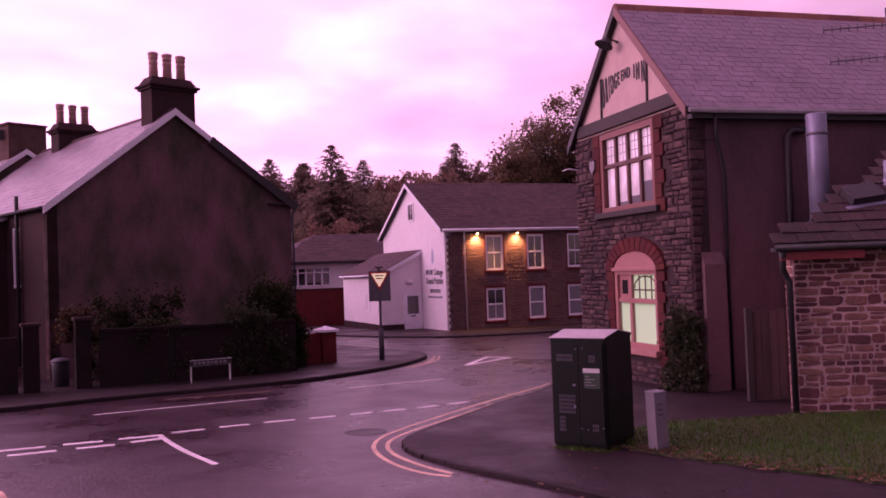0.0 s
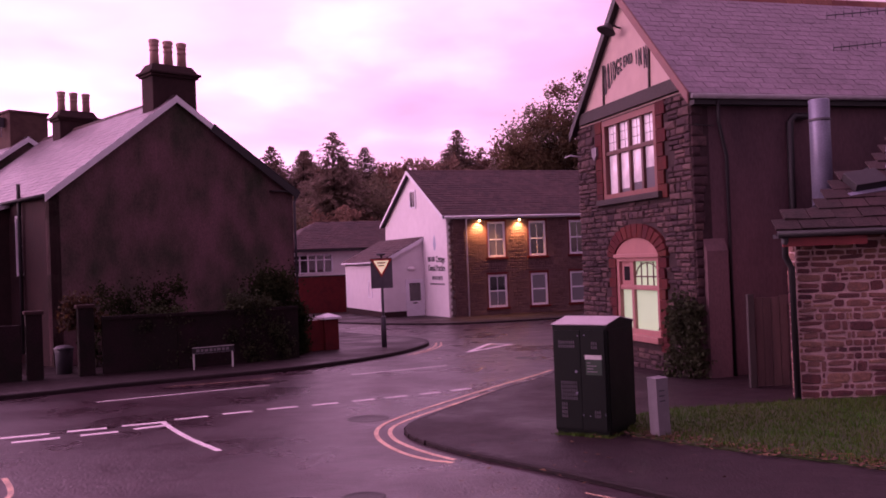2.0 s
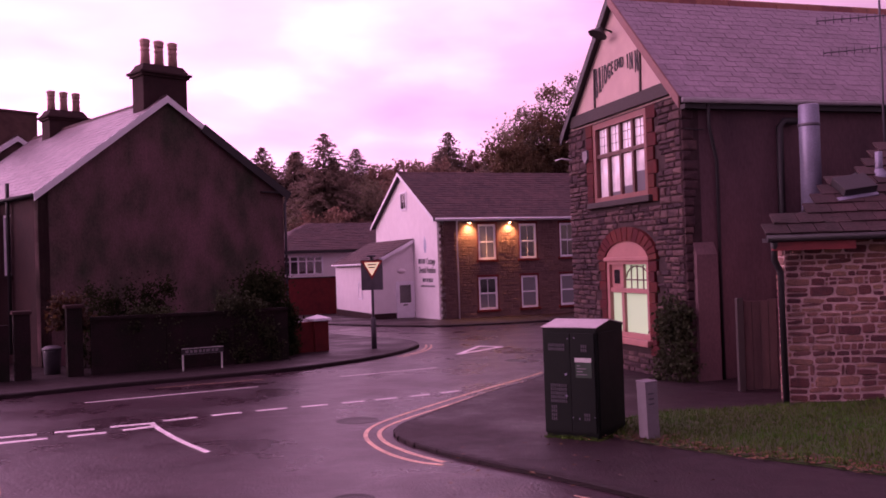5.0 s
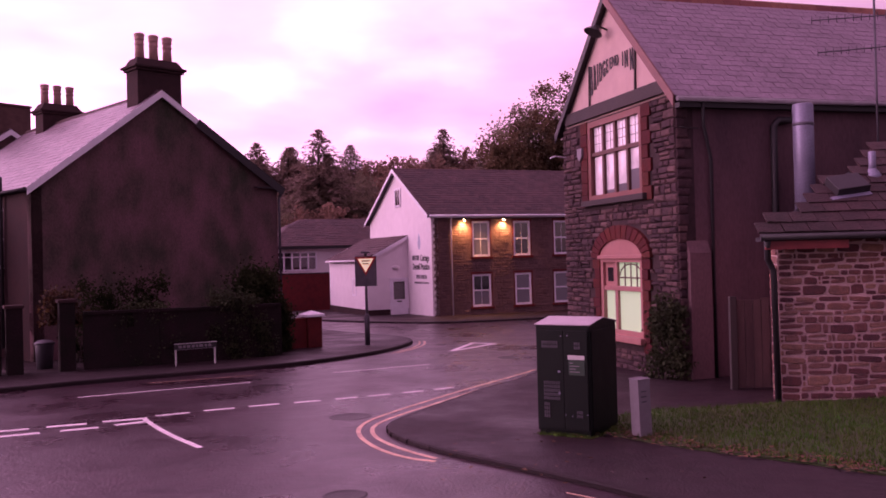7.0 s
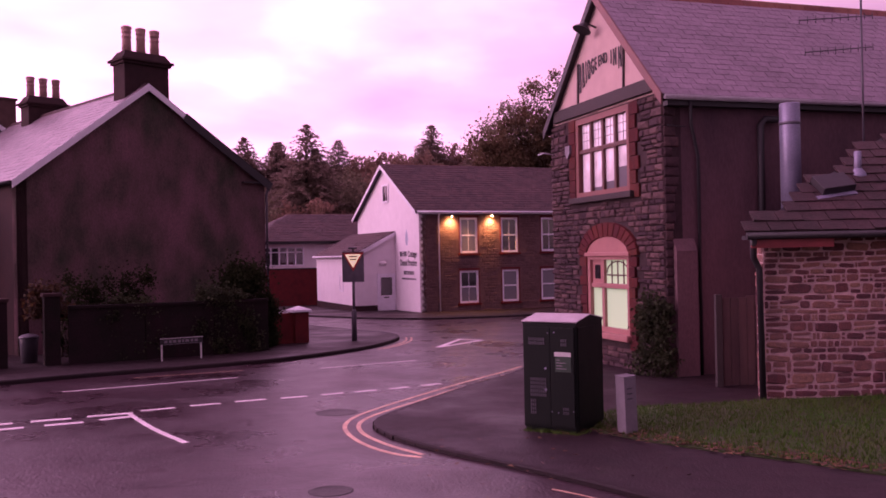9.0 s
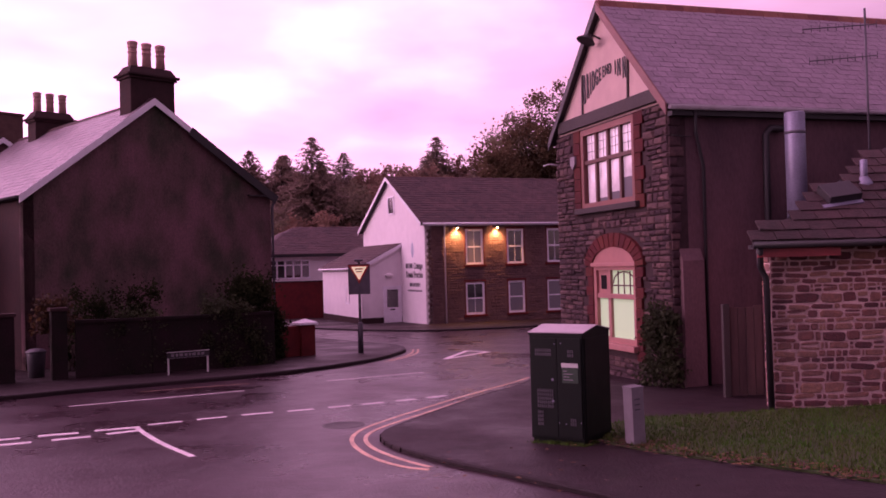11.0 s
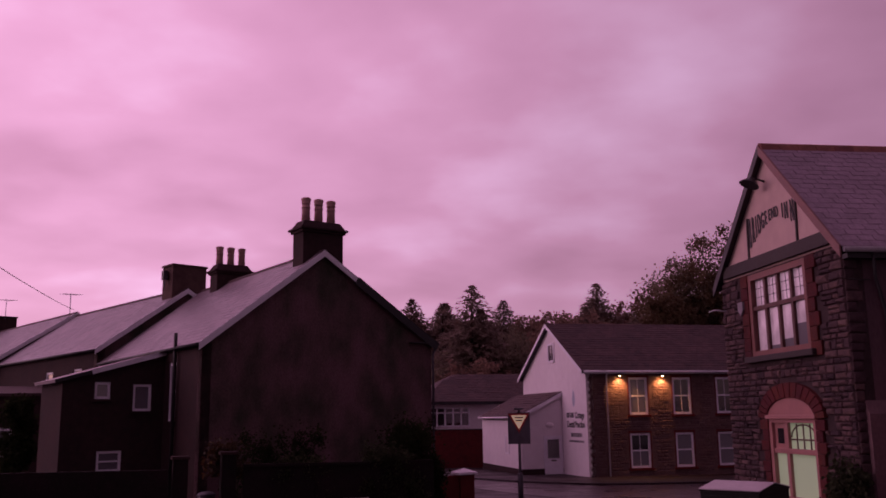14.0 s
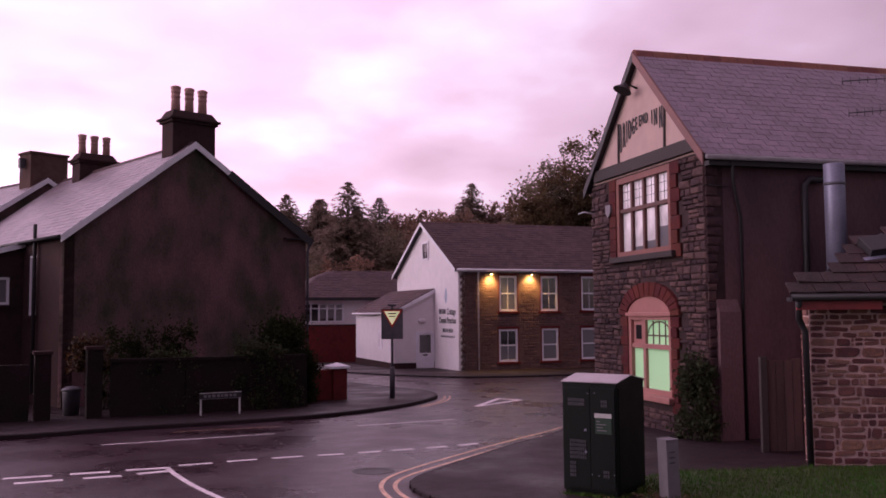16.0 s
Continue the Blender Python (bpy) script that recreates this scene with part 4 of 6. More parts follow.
    for a in ((0, -0.04, 0, 0.13, 0.12, H2), (W2 - 0.13, -0.04, 0, W2, 0.12, H2), (0.13, -0.04, 0, W2 - 0.13, 0.12, 0.11), (0.13, -0.04, H2 - 0.10, W2 - 0.13, 0.12, H2)):
        box(*a, bm=fr)
    part("window_frame", fr, SALMON, dw, "salmon painted frame")
    part("cornice", box(-0.05, -0.10, H2 - 0.02, W2 + 0.05, -0.01, H2 + 0.07, 0.015), SALMON, dw)
    part("sill", box(-0.1, -0.2, -0.14, W2 + 0.1, 0.0, 0.0, 0.02), SALMON, dw)
    tz2 = H2 * 0.60
    part("transom", box(0.13, -0.02, tz2 - 0.05, W2 - 0.13, 0.1, tz2 + 0.06, 0.01), SALMON, dw)
    mx = W2 * 0.36
    part("mullion", box(mx - 0.06, -0.02, 0.11, mx + 0.06, 0.1, H2 - 0.1, 0.01), SALMON, dw)
    part("pane", box(0.13, 0.05, 0.11, mx - 0.06, 0.06, tz2 - 0.05), FROSTED, dw, "frosted pane lit from inside")
    part("pane", box(mx + 0.06, 0.05, 0.11, W2 - 0.13, 0.06, tz2 - 0.05), FROSTED, dw, "frosted pane lit from inside")
    part("panel", box(0.13, 0.03, tz2 + 0.06, mx - 0.06, 0.06, H2 - 0.1), SALMON, dw)
    part("pane", box(0.26, 0.022, tz2 + 0.16, mx - 0.2, 0.029, H2 - 0.22), GLASS, dw)
    part("pane", box(mx + 0.06, 0.05, tz2 + 0.06, W2 - 0.13, 0.06, H2 - 0.1), FROSTED, dw, "leaded pane lit from inside")
    gw = W2 - 0.13 - mx - 0.06
    for i in range(1, 4):
        x = mx + 0.06 + gw * i / 4
        part("lead", box(x - 0.012, 0.03, tz2 + 0.06, x + 0.012, 0.05, H2 - 0.12), FRAME_BROWN, dw)
    part("lead", box(mx + 0.06, 0.03, tz2 + 0.24, W2 - 0.13, 0.05, tz2 + 0.27), FRAME_BROWN, dw)
    arc = [(mx + 0.06 + gw / 2 + gw * 0.46 * math.cos(math.pi * i / 10), 0.04, tz2 + 0.3 + 0.27 * math.sin(math.pi * i / 10)) for i in range(11)]
    part("lead", tube(arc, 0.014, 6), FRAME_BROWN, dw)
    # lettering on the gable: letters grow longer towards the ends, on an arch
    spots = [("B", 3.70), ("R", 3.52), ("I", 3.375), ("D", 3.22), ("G", 3.04), ("E", 2.88), ("E", 2.70), ("N", 2.545), ("D", 2.38), ("I", 2.12), ("N", 1.95), ("N", 1.71)]
    for ch, yy in spots:
        cu = bpy.data.curves.new("letter", "FONT")
        cu.body = ch
        cu.size, cu.extrude, cu.align_x, cu.offset = 0.30, 0.008, "CENTER", 0.003
        low = 6.74 - 0.36 * abs(yy - 2.5) ** 1.5
        tall = (6.97 - low) / (0.30 * 0.70)
        ob = new("letter", cu)
        ob.parent = inn
        ob.matrix_local = F @ Matrix.Translation((W - yy, -0.02, low)) @ pose(0, 0, 0, 90, 0, 0) @ Matrix.Diagonal((0.66, tall, 1, 1))
        ob.data.materials.append(SIGN_BLACK)
    # floodlight under the gable's point, alarm box, brackets
    fl = new("floodlight"); fl.parent = inn; fl.matrix_local = F @ Matrix.Translation((W - 2.85, -0.1, 7.6))
    part("arm", tube([(0, 0.1, 0.05), (0, -0.1, 0.12), (0, -0.28, 0.05)], 0.025, 8), DARK_PAINT, fl)
    part("hood", move(lathe([(0.05, 0.16), (0.09, 0.1), (0.22, -0.02), (0.23, -0.04), (0.2, -0.03)], 14), Matrix.Translation((0, -0.26, 0)) @ pose(0, 0, 0, -25, 0, 0)), DARK_PAINT, fl)
    al = bmesh.new()
    pts = [(-0.13, 0.15), (0.13, 0.15), (0.13, -0.05), (0, -0.17), (-0.13, -0.05)]
    gable_poly(pts, 0.1, al)
    part("alarm_box", move(al, F @ Matrix.Translation((u(4.32), -0.11, 4.88))), CONCRETE, inn, "pale grey alarm box")
    part("bracket", move(tube([(0, 0, 0), (-0.02, -0.35, 0.05), (-0.02, -0.5, 0.0)], 0.02, 6), F @ Matrix.Translation((u(5.2), 0, 4.9))), WHITE_PAINT, inn)
    # pipes and cable on the side wall
    part("downpipe", tube([(0.52, -0.20, 5.45), (0.60, -0.08, 5.0), (0.76, -0.07, 4.3), (0.76, -0.07, -0.3)], 0.036, 8), DARK_PAINT, inn)
    part("soil_pipe", tube([(2.7, -0.10, 5.12), (2.4, -0.10, 5.12), (2.28, -0.10, 5.0), (2.26, -0.10, -0.3)], 0.075, 10), DARK_PAINT, inn)
    part("cable", tube([(0.06, -0.06, 4.95), (0.3, -0.05, 4.93), (0.5, -0.05, 4.93)], 0.012, 6), DARK_PAINT, inn)
    # stones of the front wall, last
    def skip(a, b, c, d):
        if c > up_win[0] - 0.34 and a < up_win[2] + 0.34 and d > 3.55:
            return True
        if c > door[0] - 0.30 and a < door[2] + 0.30 and b < 2.3 and d > 0.3:
            return True
        cx, cz = (a + c) / 2, (b + d) / 2
        return ((cx - mid) / (half + 0.45)) ** 2 + ((cz - 2.29) / 0.86) ** 2 < 1 and cz > 2.2
    places = stone_places(W, zb, 5.62, F, 0.27, 0.145, 0.05, skip, 11, 0.010, 1.15)
    lay_pieces("stone", inn, STONE_INN, "stone", places, (0, 1.2, 2.5))
    return inn


build_inn()


# ---- stone outbuilding beside the inn ----
def build_outbuilding():
    ob = thing("outbuilding", Matrix.Translation((5.86, 15.1, 0)) @ pose(0, 0, 0, 0, 0, -4), "low stone outbuilding with a mossy tiled roof", "building")
    L, D, ze = 7.5, 4.4, 2.66
    zb = -0.5
    sh = 0.47          # the end wall runs back at a slant
    part("wall", box(0, 0, zb, L, 0.4, ze), MORTAR_SHED, ob, "rubble stone wall with pale mortar")
    part("wall", prism([(0.19, 0.4), (0.6, 0.4), (0.4 + sh * D, D), (sh * D, D)], zb, ze), MORTAR_SHED, ob)
    part("wall", box(L - 0.4, 0.4, zb, L, D, ze), MORTAR_SHED, ob)
    part("wall", box(sh * D + 0.4, D - 0.4, zb, L - 0.4, D, ze), MORTAR_SHED, ob)
    roof = new("roof"); roof.parent = ob
    o = 0.40
    k = 0.72
    z0 = ze - 0.02
    run = 3.5
    hx = 1.32          # how far the hip leans along the eaves for each metre back
    rz = z0 + k * run
    a, b, c, d = (-o, -o, z0), (L + o, -o, z0), (L + o, -o + run, rz), (-o + run * hx, -o + run, rz)
    back = (-o + sh * (D + 2 * o), D + o, z0)
    part("roof_deck", slab(a, b, c, d, 0.08), DARK_PAINT, roof)
    e = (d[0] + 0.1, d[1] + 0.06, rz)
    part("roof_deck", slab(back, a, d, e, 0.05), DARK_PAINT, roof)
    part("roof_deck", slab((L + o, D + o, z0), back, e, (L + o, d[1] + 0.06, rz), 0.08), DARK_PAINT, roof)
    ln = math.hypot(1, k)
    places = slate_places((-o - 0.02, -o - 0.03, z0 + 0.01), (1, 0, 0), Vector((0, 1, k)), L + 2 * o, run * ln, 0.42, 0.29, 0.035, 21, inside=lambda x, y: x > y / ln * hx - 0.05)
    lay_pieces("roof_tile", roof, TILE_MOSS, "slate", places, (1, 0, 3))
    part("fascia", box(-0.30, -0.37, z0 - 0.24, 1.05, -0.33, z0 - 0.10), FASCIA_RED, ob, "red painted board")
    part("soffit", box(-o + 0.05, -o + 0.08, z0 - 0.10, L + o, 0, z0 - 0.03), DARK_PAINT, ob)
    gutter(ob, (-o, -o - 0.05, z0 - 0.03), (L + o, -o - 0.05, z0 - 0.05), 0.055)
    part("downpipe", tube([(-0.28, -o - 0.02, z0 - 0.08), (-0.20, -0.14, z0 - 0.4), (-0.09, -0.08, z0 - 0.6), (-0.07, -0.08, zb + 0.25)], 0.055, 10), DARK_PAINT, ob)
    sk = new("skylight"); sk.parent = ob
    n = Vector((0, -k, 1)).normalized()
    u = Vector((0, 1, k)).normalized()
    m = Matrix((Vector((1, 0, 0)), u, n)).transposed().to_4x4(); m.translation = Vector((1.42, 0.62, z0 + k * (0.62 + o) + 0.06))
    sk.matrix_local = m @ pose(0, 0, 0, 0, 0, 12)
    part("skylight_frame", box(-0.30, -0.22, 0, 0.30, 0.22, 0.16, 0.015), DARK_PAINT, sk)
    part("flashing", box(-0.44, -0.31, -0.02, 0.30, -0.22, 0.03), STEEL, sk, "dull lead flashing")
    part("pane", box(-0.26, -0.17, 0.14, 0.26, 0.17, 0.15), GLASS, sk)
    vp = new("vent_pipe"); vp.parent = ob; vp.matrix_local = Matrix.Translation((2.05, 1.05, z0 + k * (1.05 + o)))
    part("pipe", lathe([(0.065, -0.1), (0.065, 0.42), (0.05, 0.43)], 12), STEEL, vp)
    part("collar", lathe([(0.18, -0.08), (0.15, 0.02), (0.08, 0.1), (0.07, 0.12)], 12), STEEL, vp)
    fl = new("flue"); fl.parent = ob; fl.matrix_local = ob.matrix_world.inverted() @ Matrix.Translation((7.55, 17.9, 0)) @ pose(0, 0, 0, 0, 0, 30)
    part("pipe", lathe([(0.2, 2.6), (0.2, 5.28), (0.185, 5.30), (0.17, 5.2)], 20), STEEL, fl, "wide galvanised flue")
    part("joint_band", lathe([(0.2, 4.86), (0.212, 4.87), (0.212, 4.91), (0.2, 4.92)], 20), GREY_METAL, fl)
    places = stone_places(L, zb, ze - 0.1, Matrix.Identity(4), 0.21, 0.125, 0.022, lambda *a: False, 31, 0.012, 1.75)
    places += stone_places(0.4, zb, ze - 0.1, Matrix.Translation((0, 0.4, 0)) @ pose(0, 0, 0, 0, 0, -90), 0.26, 0.14, 0.022, lambda *a: False, 32, 0.008, 1.2)
    lay_pieces("stone", ob, STONE_SHED, "rubble", places, (1, 0, 1.2))
    return ob


build_outbuilding()


def build_gate():
    g = thing("wooden_gate", Matrix.Translation((5.66, 16.6, gz(0, 17))) @ pose(0, 0, 0, 0, 0, 0), "weathered plank gate between the stone buildings", "gate")
    rnd = random.Random(8)
    x = 0.0
    for i in range(6):
        w = 0.152 if i < 4 else 0.14
        x += 0.025 if i == 4 else 0.0
        part("plank", move(box(0, 0, 0.1, w - 0.008, 0.03, 1.75 + rnd.uniform(-0.02, 0.02), 0.004), Matrix.Translation((x, rnd.uniform(-0.006, 0.006), 0))), GATE_WOOD, g)
        x += w
    for z in (0.4, 1.0, 1.5):
        part("rail", box(0, 0.032, z, x, 0.07, z + 0.1), GATE_WOOD, g)
    part("post", box(-0.13, -0.02, 0, -0.01, 0.1, 1.8, 0.01), TIMBER_DARK, g)
    part("latch", box(x - 0.16, -0.03, 1.1, x - 0.05, 0.0, 1.14), IRON, g)


build_gate()


def build_cabinet():
    c = thing("street_cabinet", Matrix.Translation((1.475, 12.80, gz(0, 13) + PV)) @ pose(0, 0, 0, 0, 0, -34), "dark green metal telecom cabinet with a pale lid", "street cabinet")
    w, d, h = 0.82, 0.95, 1.525
    part("plinth", box(0.02, 0.02, -0.05, w - 0.02, d - 0.02, 0.06), CABINET_GREEN, c)
    part("body", box(0, 0, 0.06, w, d, h, 0.012), CABINET_GREEN, c)
    for i in (0, 1):
        part("door", box(0.025 + i * w / 2, -0.018, 0.10, w / 2 + 0.018 + i * (w / 2 - 0.043), 0.0, h - 0.05, 0.004), CABINET_GREEN, c)
    part("side_panel", box(w, 0.04, 0.10, w + 0.015, d - 0.04, h - 0.05, 0.006), CABINET_GREEN, c)
    lid = bmesh.new()
    o = 0.006
    gable_poly([(-o, h), (d + o, h), (d + o, h + 0.03), (d / 2, h + 0.11), (-o, h + 0.03)], w + 2 * o, lid)
    m = Matrix(((0, 1, 0, -o), (1, 0, 0, 0), (0, 0, 1, 0), (0, 0, 0, 1)))
    move(lid, m)
    bmesh.ops.recalc_face_normals(lid, faces=lid.faces[:])
    part("gable_top", lid, CABINET_GREEN, c)
    for ya, yb in ((-o, d / 2), (d + o, d / 2)):
        q = [(-o - 0.01, ya - (0.012 if ya < 0 else -0.012), h + 0.034), (w + o + 0.01, ya - (0.012 if ya < 0 else -0.012), h + 0.034), (w + o + 0.01, yb, h + 0.118), (-o - 0.01, yb, h + 0.118)]
        part("lid", slab(*(q if ya < 0 else (q[1], q[0], q[3], q[2])), 0.012), CABINET_TOP, c, "pale weathered lid")
    def louvres(x0, z0, nx, nz):
        bm = bmesh.new()
        for i in range(nx):
            for j in range(nz):
                box(x0 + i * 0.032, -0.026, z0 + j * 0.055, x0 + i * 0.032 + 0.018, -0.017, z0 + j * 0.055 + 0.042, bm=bm)
        part("louvre", bm, GREY_METAL, c, "small vent slots")
    louvres(0.10, 1.23, 8, 2)
    louvres(0.60, 1.22, 3, 2)
    louvres(0.12, 0.50, 8, 5)
    louvres(0.12, 0.25, 3, 4)
    louvres(0.62, 0.27, 3, 2)
    part("label", box(0.50, -0.024, 1.075, 0.75, -0.017, 1.135), SIGN_WHITE, c, "white strip label")
    part("label", box(0.51, -0.024, 0.86, 0.75, -0.017, 1.07), LABEL_GREEN, c, "green label with pale lines")
    for i, l in enumerate((0.05, 0.14, 0.09, 0.15)):
        part("label_line", box(0.53, -0.027, 1.02 - i * 0.04, 0.53 + l, -0.0235, 1.032 - i * 0.04), CONCRETE, c)
    for x, z in ((0.40, 1.40), (0.50, 1.41), (0.45, 0.30), (0.55, 0.29), (0.78, 0.32)):
        part("bolt", move(lathe([(0.009, 0), (0.009, 0.01)], 8), Matrix.Translation((x, -0.018, z)) @ pose(0, 0, 0, 90, 0, 0)), STEEL, c)
    for z in (0.9, 0.6):
        part("lock", move(lathe([(0.018, 0), (0.018, 0.012)], 10), Matrix.Translation((w / 2 - 0.05, -0.018, z)) @ pose(0, 0, 0, 90, 0, 0)), STEEL, c)


build_cabinet()


def build_post():
    p = thing("marker_post", Matrix.Translation((2.83, 12.25, gz(0, 12.3) + PV)) @ pose(0, 0, 0, 1, -2.5, 24), "leaning square concrete marker post in the grass", "post")
    bm = box(-0.10, -0.10, -0.1, 0.10, 0.10, 0.79, 0.012)
    part("shaft", bm, CONCRETE, p)
    part("cap", box(-0.104, -0.104, 0.79, 0.104, 0.104, 0.82, 0.008), CONCRETE, p)
    for i in range(3):
        part("number_bar", box(-0.06, -0.104, 0.64 - i * 0.07, 0.03, -0.098, 0.66 - i * 0.07), GREY_METAL, p)


build_post()


def ivy_on(name, m, label, material, w, d, h, count, size, seed, lump=1.0):
    ob = thing(name, m, label, "plant")
    rnd0 = random.Random(seed)
    stems = [[(rnd0.uniform(-w / 2, w / 2) * 0.7, rnd0.uniform(-d / 2, d / 2) * 0.5, 0)] for _ in range(5)]
    for i, s in enumerate(stems):
        x, y, z = s[0]
        for k in range(1, 5):
            s.append((x + rnd0.uniform(-0.15, 0.15), y + rnd0.uniform(-0.06, 0.06), h * k / 5))
        part("stem", tube(s, [0.025, 0.02, 0.018, 0.012, 0.006], 6), BARK, ob)
    clumps = [(rnd0.uniform(-0.5, 0.5) * w, rnd0.uniform(-0.5, 0.5) * d, h * rnd0.random() ** 0.8, rnd0.uniform(0.12, 0.3) * lump) for _ in range(40)]
    def where(r):
        c = clumps[r.randrange(40)]
        f = 1 - 0.45 * c[2] / h
        return (c[0] * f + r.gauss(0, c[3] * 0.6), c[1] + r.gauss(0, c[3] * 0.35), max(0.02, c[2] + r.gauss(0, c[3] * 0.7)))
    V, F = leaf_cloud(count, size, where, seed)
    raw_part("leaves", V, F, material, ob, kind="stuff")
    return ob


ivy_on("ivy", Matrix.Translation((4.83, 18.35, gz(0, 18) + PV)) @ pose(0, 0, 0, 0, 0, -60), "dark green ivy climbing the inn's stone corner", IVY, 1.05, 0.25, 1.6, 3000, 0.075, 41, 0.75)


PVF = 0.10   # height of the far pavements


# ---- the cottage with wall lamps ----
def build_cottage():
    A = 21.76
    co = thing("cottage", Matrix.Translation((0.1, 46.01, 0)) @ pose(0, 0, 0, 0, 0, A), "stone cottage with a white rendered gable and lit wall lamps", "house")
    L, W, ze, zr = 13.0, 10.1, 4.66, 7.40
    zb = -1.6
    up = [(2.27, 2.38, 3.30, 4.24), (4.68, 2.38, 5.70, 4.24), (7.13, 2.40, 8.15, 4.24), (9.6, 2.4, 10.6, 4.24)]
    lo = [(2.22, -0.24, 3.32, 1.47), (4.71, -0.24, 5.71, 1.47), (7.08, -0.22, 8.22, 1.47), (9.6, -0.22, 10.7, 1.47)]
    part("front_wall", wall_with_holes(L, ze, 0.4, up + lo, zb), STONE_COT, co, "brown stone wall")
    part("back_wall", box(0, W - 0.4, zb, L, W, ze), RENDER_WHITE, co)
    F = Matrix.Translation((0, W, 0)) @ pose(0, 0, 0, 0, 0, -90)
    part("gable_wall", move(gable_poly([(0.02, zb), (W - 0.0, zb), (W - 0.0, ze), (W / 2, zr - 0.1), (0.02, ze)], 0.38), F @ Matrix.Translation((0, -0.03, 0))), RENDER_WHITE, co, "white rendered gable")
    part("gable_wall", move(gable_poly([(0.4, zb), (W - 0.4, zb), (W - 0.4, ze), (W / 2, zr - 0.2), (0.4, ze)], 0.38), Matrix.Translation((L - 0.4, W, 0)) @ pose(0, 0, 0, 0, 0, -90)), RENDER_WHITE, co)
    gable_roof(co, Matrix.Identity(4), L, W, ze, zr, 0.22, 0.28, 0.2, TILE, 0.33, 0.30, 0.028, (3, 0, 6), piece="roof_tile", barge=WHITE_PAINT, barge_label="white barge board", seed=9, both=True, bargew=0.16)
    part("fascia", box(-0.2, -0.20, 4.42, L, -0.17, 4.56), WHITE_PAINT, co)
    gutter(co, (-0.2, -0.25, 4.53), (L, -0.25, 4.5), 0.055, WHITE_PAINT)
    part("downpipe", tube([(1.05, -0.24, 4.5), (1.06, -0.08, 4.3), (1.06, -0.08, zb + 0.7)], 0.04, 8), WHITE_PAINT, co, "white plastic downpipe")
    # toothed white edge where the render meets the stone
    z = -1.0
    i = 0
    while z < 4.5:
        part("quoin", box(-0.03, -0.025, z, 0.16 if i % 2 else 0.07, 0.0, z + 0.16), RENDER_WHITE, co)
        z += 0.17
        i += 1
    for k, (a, b, c, d) in enumerate(up + lo):
        curt = k in (0, 4, 5, 6)
        window_parts(co, a, b, c, d, WHITE_PAINT, GLASS if k == 4 else (GLASS_GREY if curt else GLASS), cols=2 if k not in (5, 6) else 1, glass2=GLASS_GREY if k == 4 else None, bar=0.075)
        # pale curtain, else an added dark sheet coloured as the room's shade
        part("pane_backing", box(a + 0.05, 0.14, b, c - 0.05, 0.16, b + (d - b) * (0.48 if k == 4 else 0.95)), CURTAIN if curt else ROOM_SHADE, co)
        part("sill", box(a - 0.12, -0.09, b - 0.12, c + 0.12, 0.03, b, 0.01), BRICK_RED, co, "red brick sill")
        for s in (a - 0.06, c):
            part("jamb", box(s, -0.012, b, s + 0.06, 0.0, d), BRICK_RED, co)
        part("lintel", box(a - 0.08, -0.015, d, c + 0.08, 0.0, d + 0.11), BRICK_RED, co)
    # wall lamps
    for x in (1.72, 4.03):
        la = thing("wall_lamp", co.matrix_world @ Matrix.Translation((x, 0, 4.36)), "warm lit wall lamp on the cottage wall", "lamp", "lamps on the cottage")
        part("back_plate", box(-0.06, -0.03, -0.05, 0.06, 0, 0.1), DARK_PAINT, la)
        part("arm", tube([(0, -0.03, 0.04), (0, -0.2, 0.08), (0, -0.28, 0.02)], 0.015, 8), DARK_PAINT, la)
        part("hood", move(lathe([(0.03, 0.1), (0.06, 0.08), (0.15, -0.03), (0.16, -0.05), (0.14, -0.04), (0.04, 0.05)], 14), Matrix.Translation((0, -0.28, 0))), DARK_PAINT, la)
        part("bulb", move(lathe([(0.02, 0.03), (0.045, -0.01), (0.05, -0.04), (0.03, -0.07), (0.01, -0.08)], 12), Matrix.Translation((0, -0.28, 0))), LAMP_GLOW, la, "glowing bulb")
        sp = new("lamp_light", bpy.data.lights.new("lamp_light", "SPOT"))
        sp.data.energy, sp.data.color, sp.data.spot_size, sp.data.spot_blend, sp.data.shadow_soft_size = 640, (1.0, 0.45, 0.14), radians(132), 0.9, 0.06
        sp.parent = la
        sp.matrix_local = look((0, -0.20, -0.14), (0, -0.06, -0.75))
    rects = up + lo
    def skip(x0, z0, x1, z1):
        return any(x1 > a - 0.1 and x0 < c + 0.1 and z1 > b - 0.12 and z0 < d + 0.11 for a, b, c, d in rects) or x0 < 0.12
    places = stone_places(L, -1.0, 4.42, Matrix.Identity(4), 0.32, 0.16, 0.016, skip, 15)
    lay_pieces("stone", co, STONE_COT, "stone", places, (3, 0, 3.5))
    # attic window in the gable
    window_parts(co, 0, 0, 0.98, 1.05, WHITE_PAINT, GLASS, style="one", cols=2, bar=0.07).matrix_local = F @ Matrix.Translation((W - 5.35, -0.12, 5.28))
    # lettering
    for txt, x, z, size in (("Cottage", 0.98, 2.24, 0.40), ("Dental Practice", 1.55, 1.78, 0.40)):
        cu = bpy.data.curves.new("lettering", "FONT")
        cu.body, cu.size, cu.extrude, cu.align_x, cu.offset = txt, size, 0.006, "CENTER", 0.008
        ob = new("lettering", cu); ob.parent = co
        ob.matrix_local = F @ Matrix.Translation((W - x, -0.035, z)) @ pose(0, 0, 0, 90, 0, 0) @ Matrix.Diagonal((0.98, 1.15, 1, 1))
        ob.data.materials.append(SIGN_BLACK)
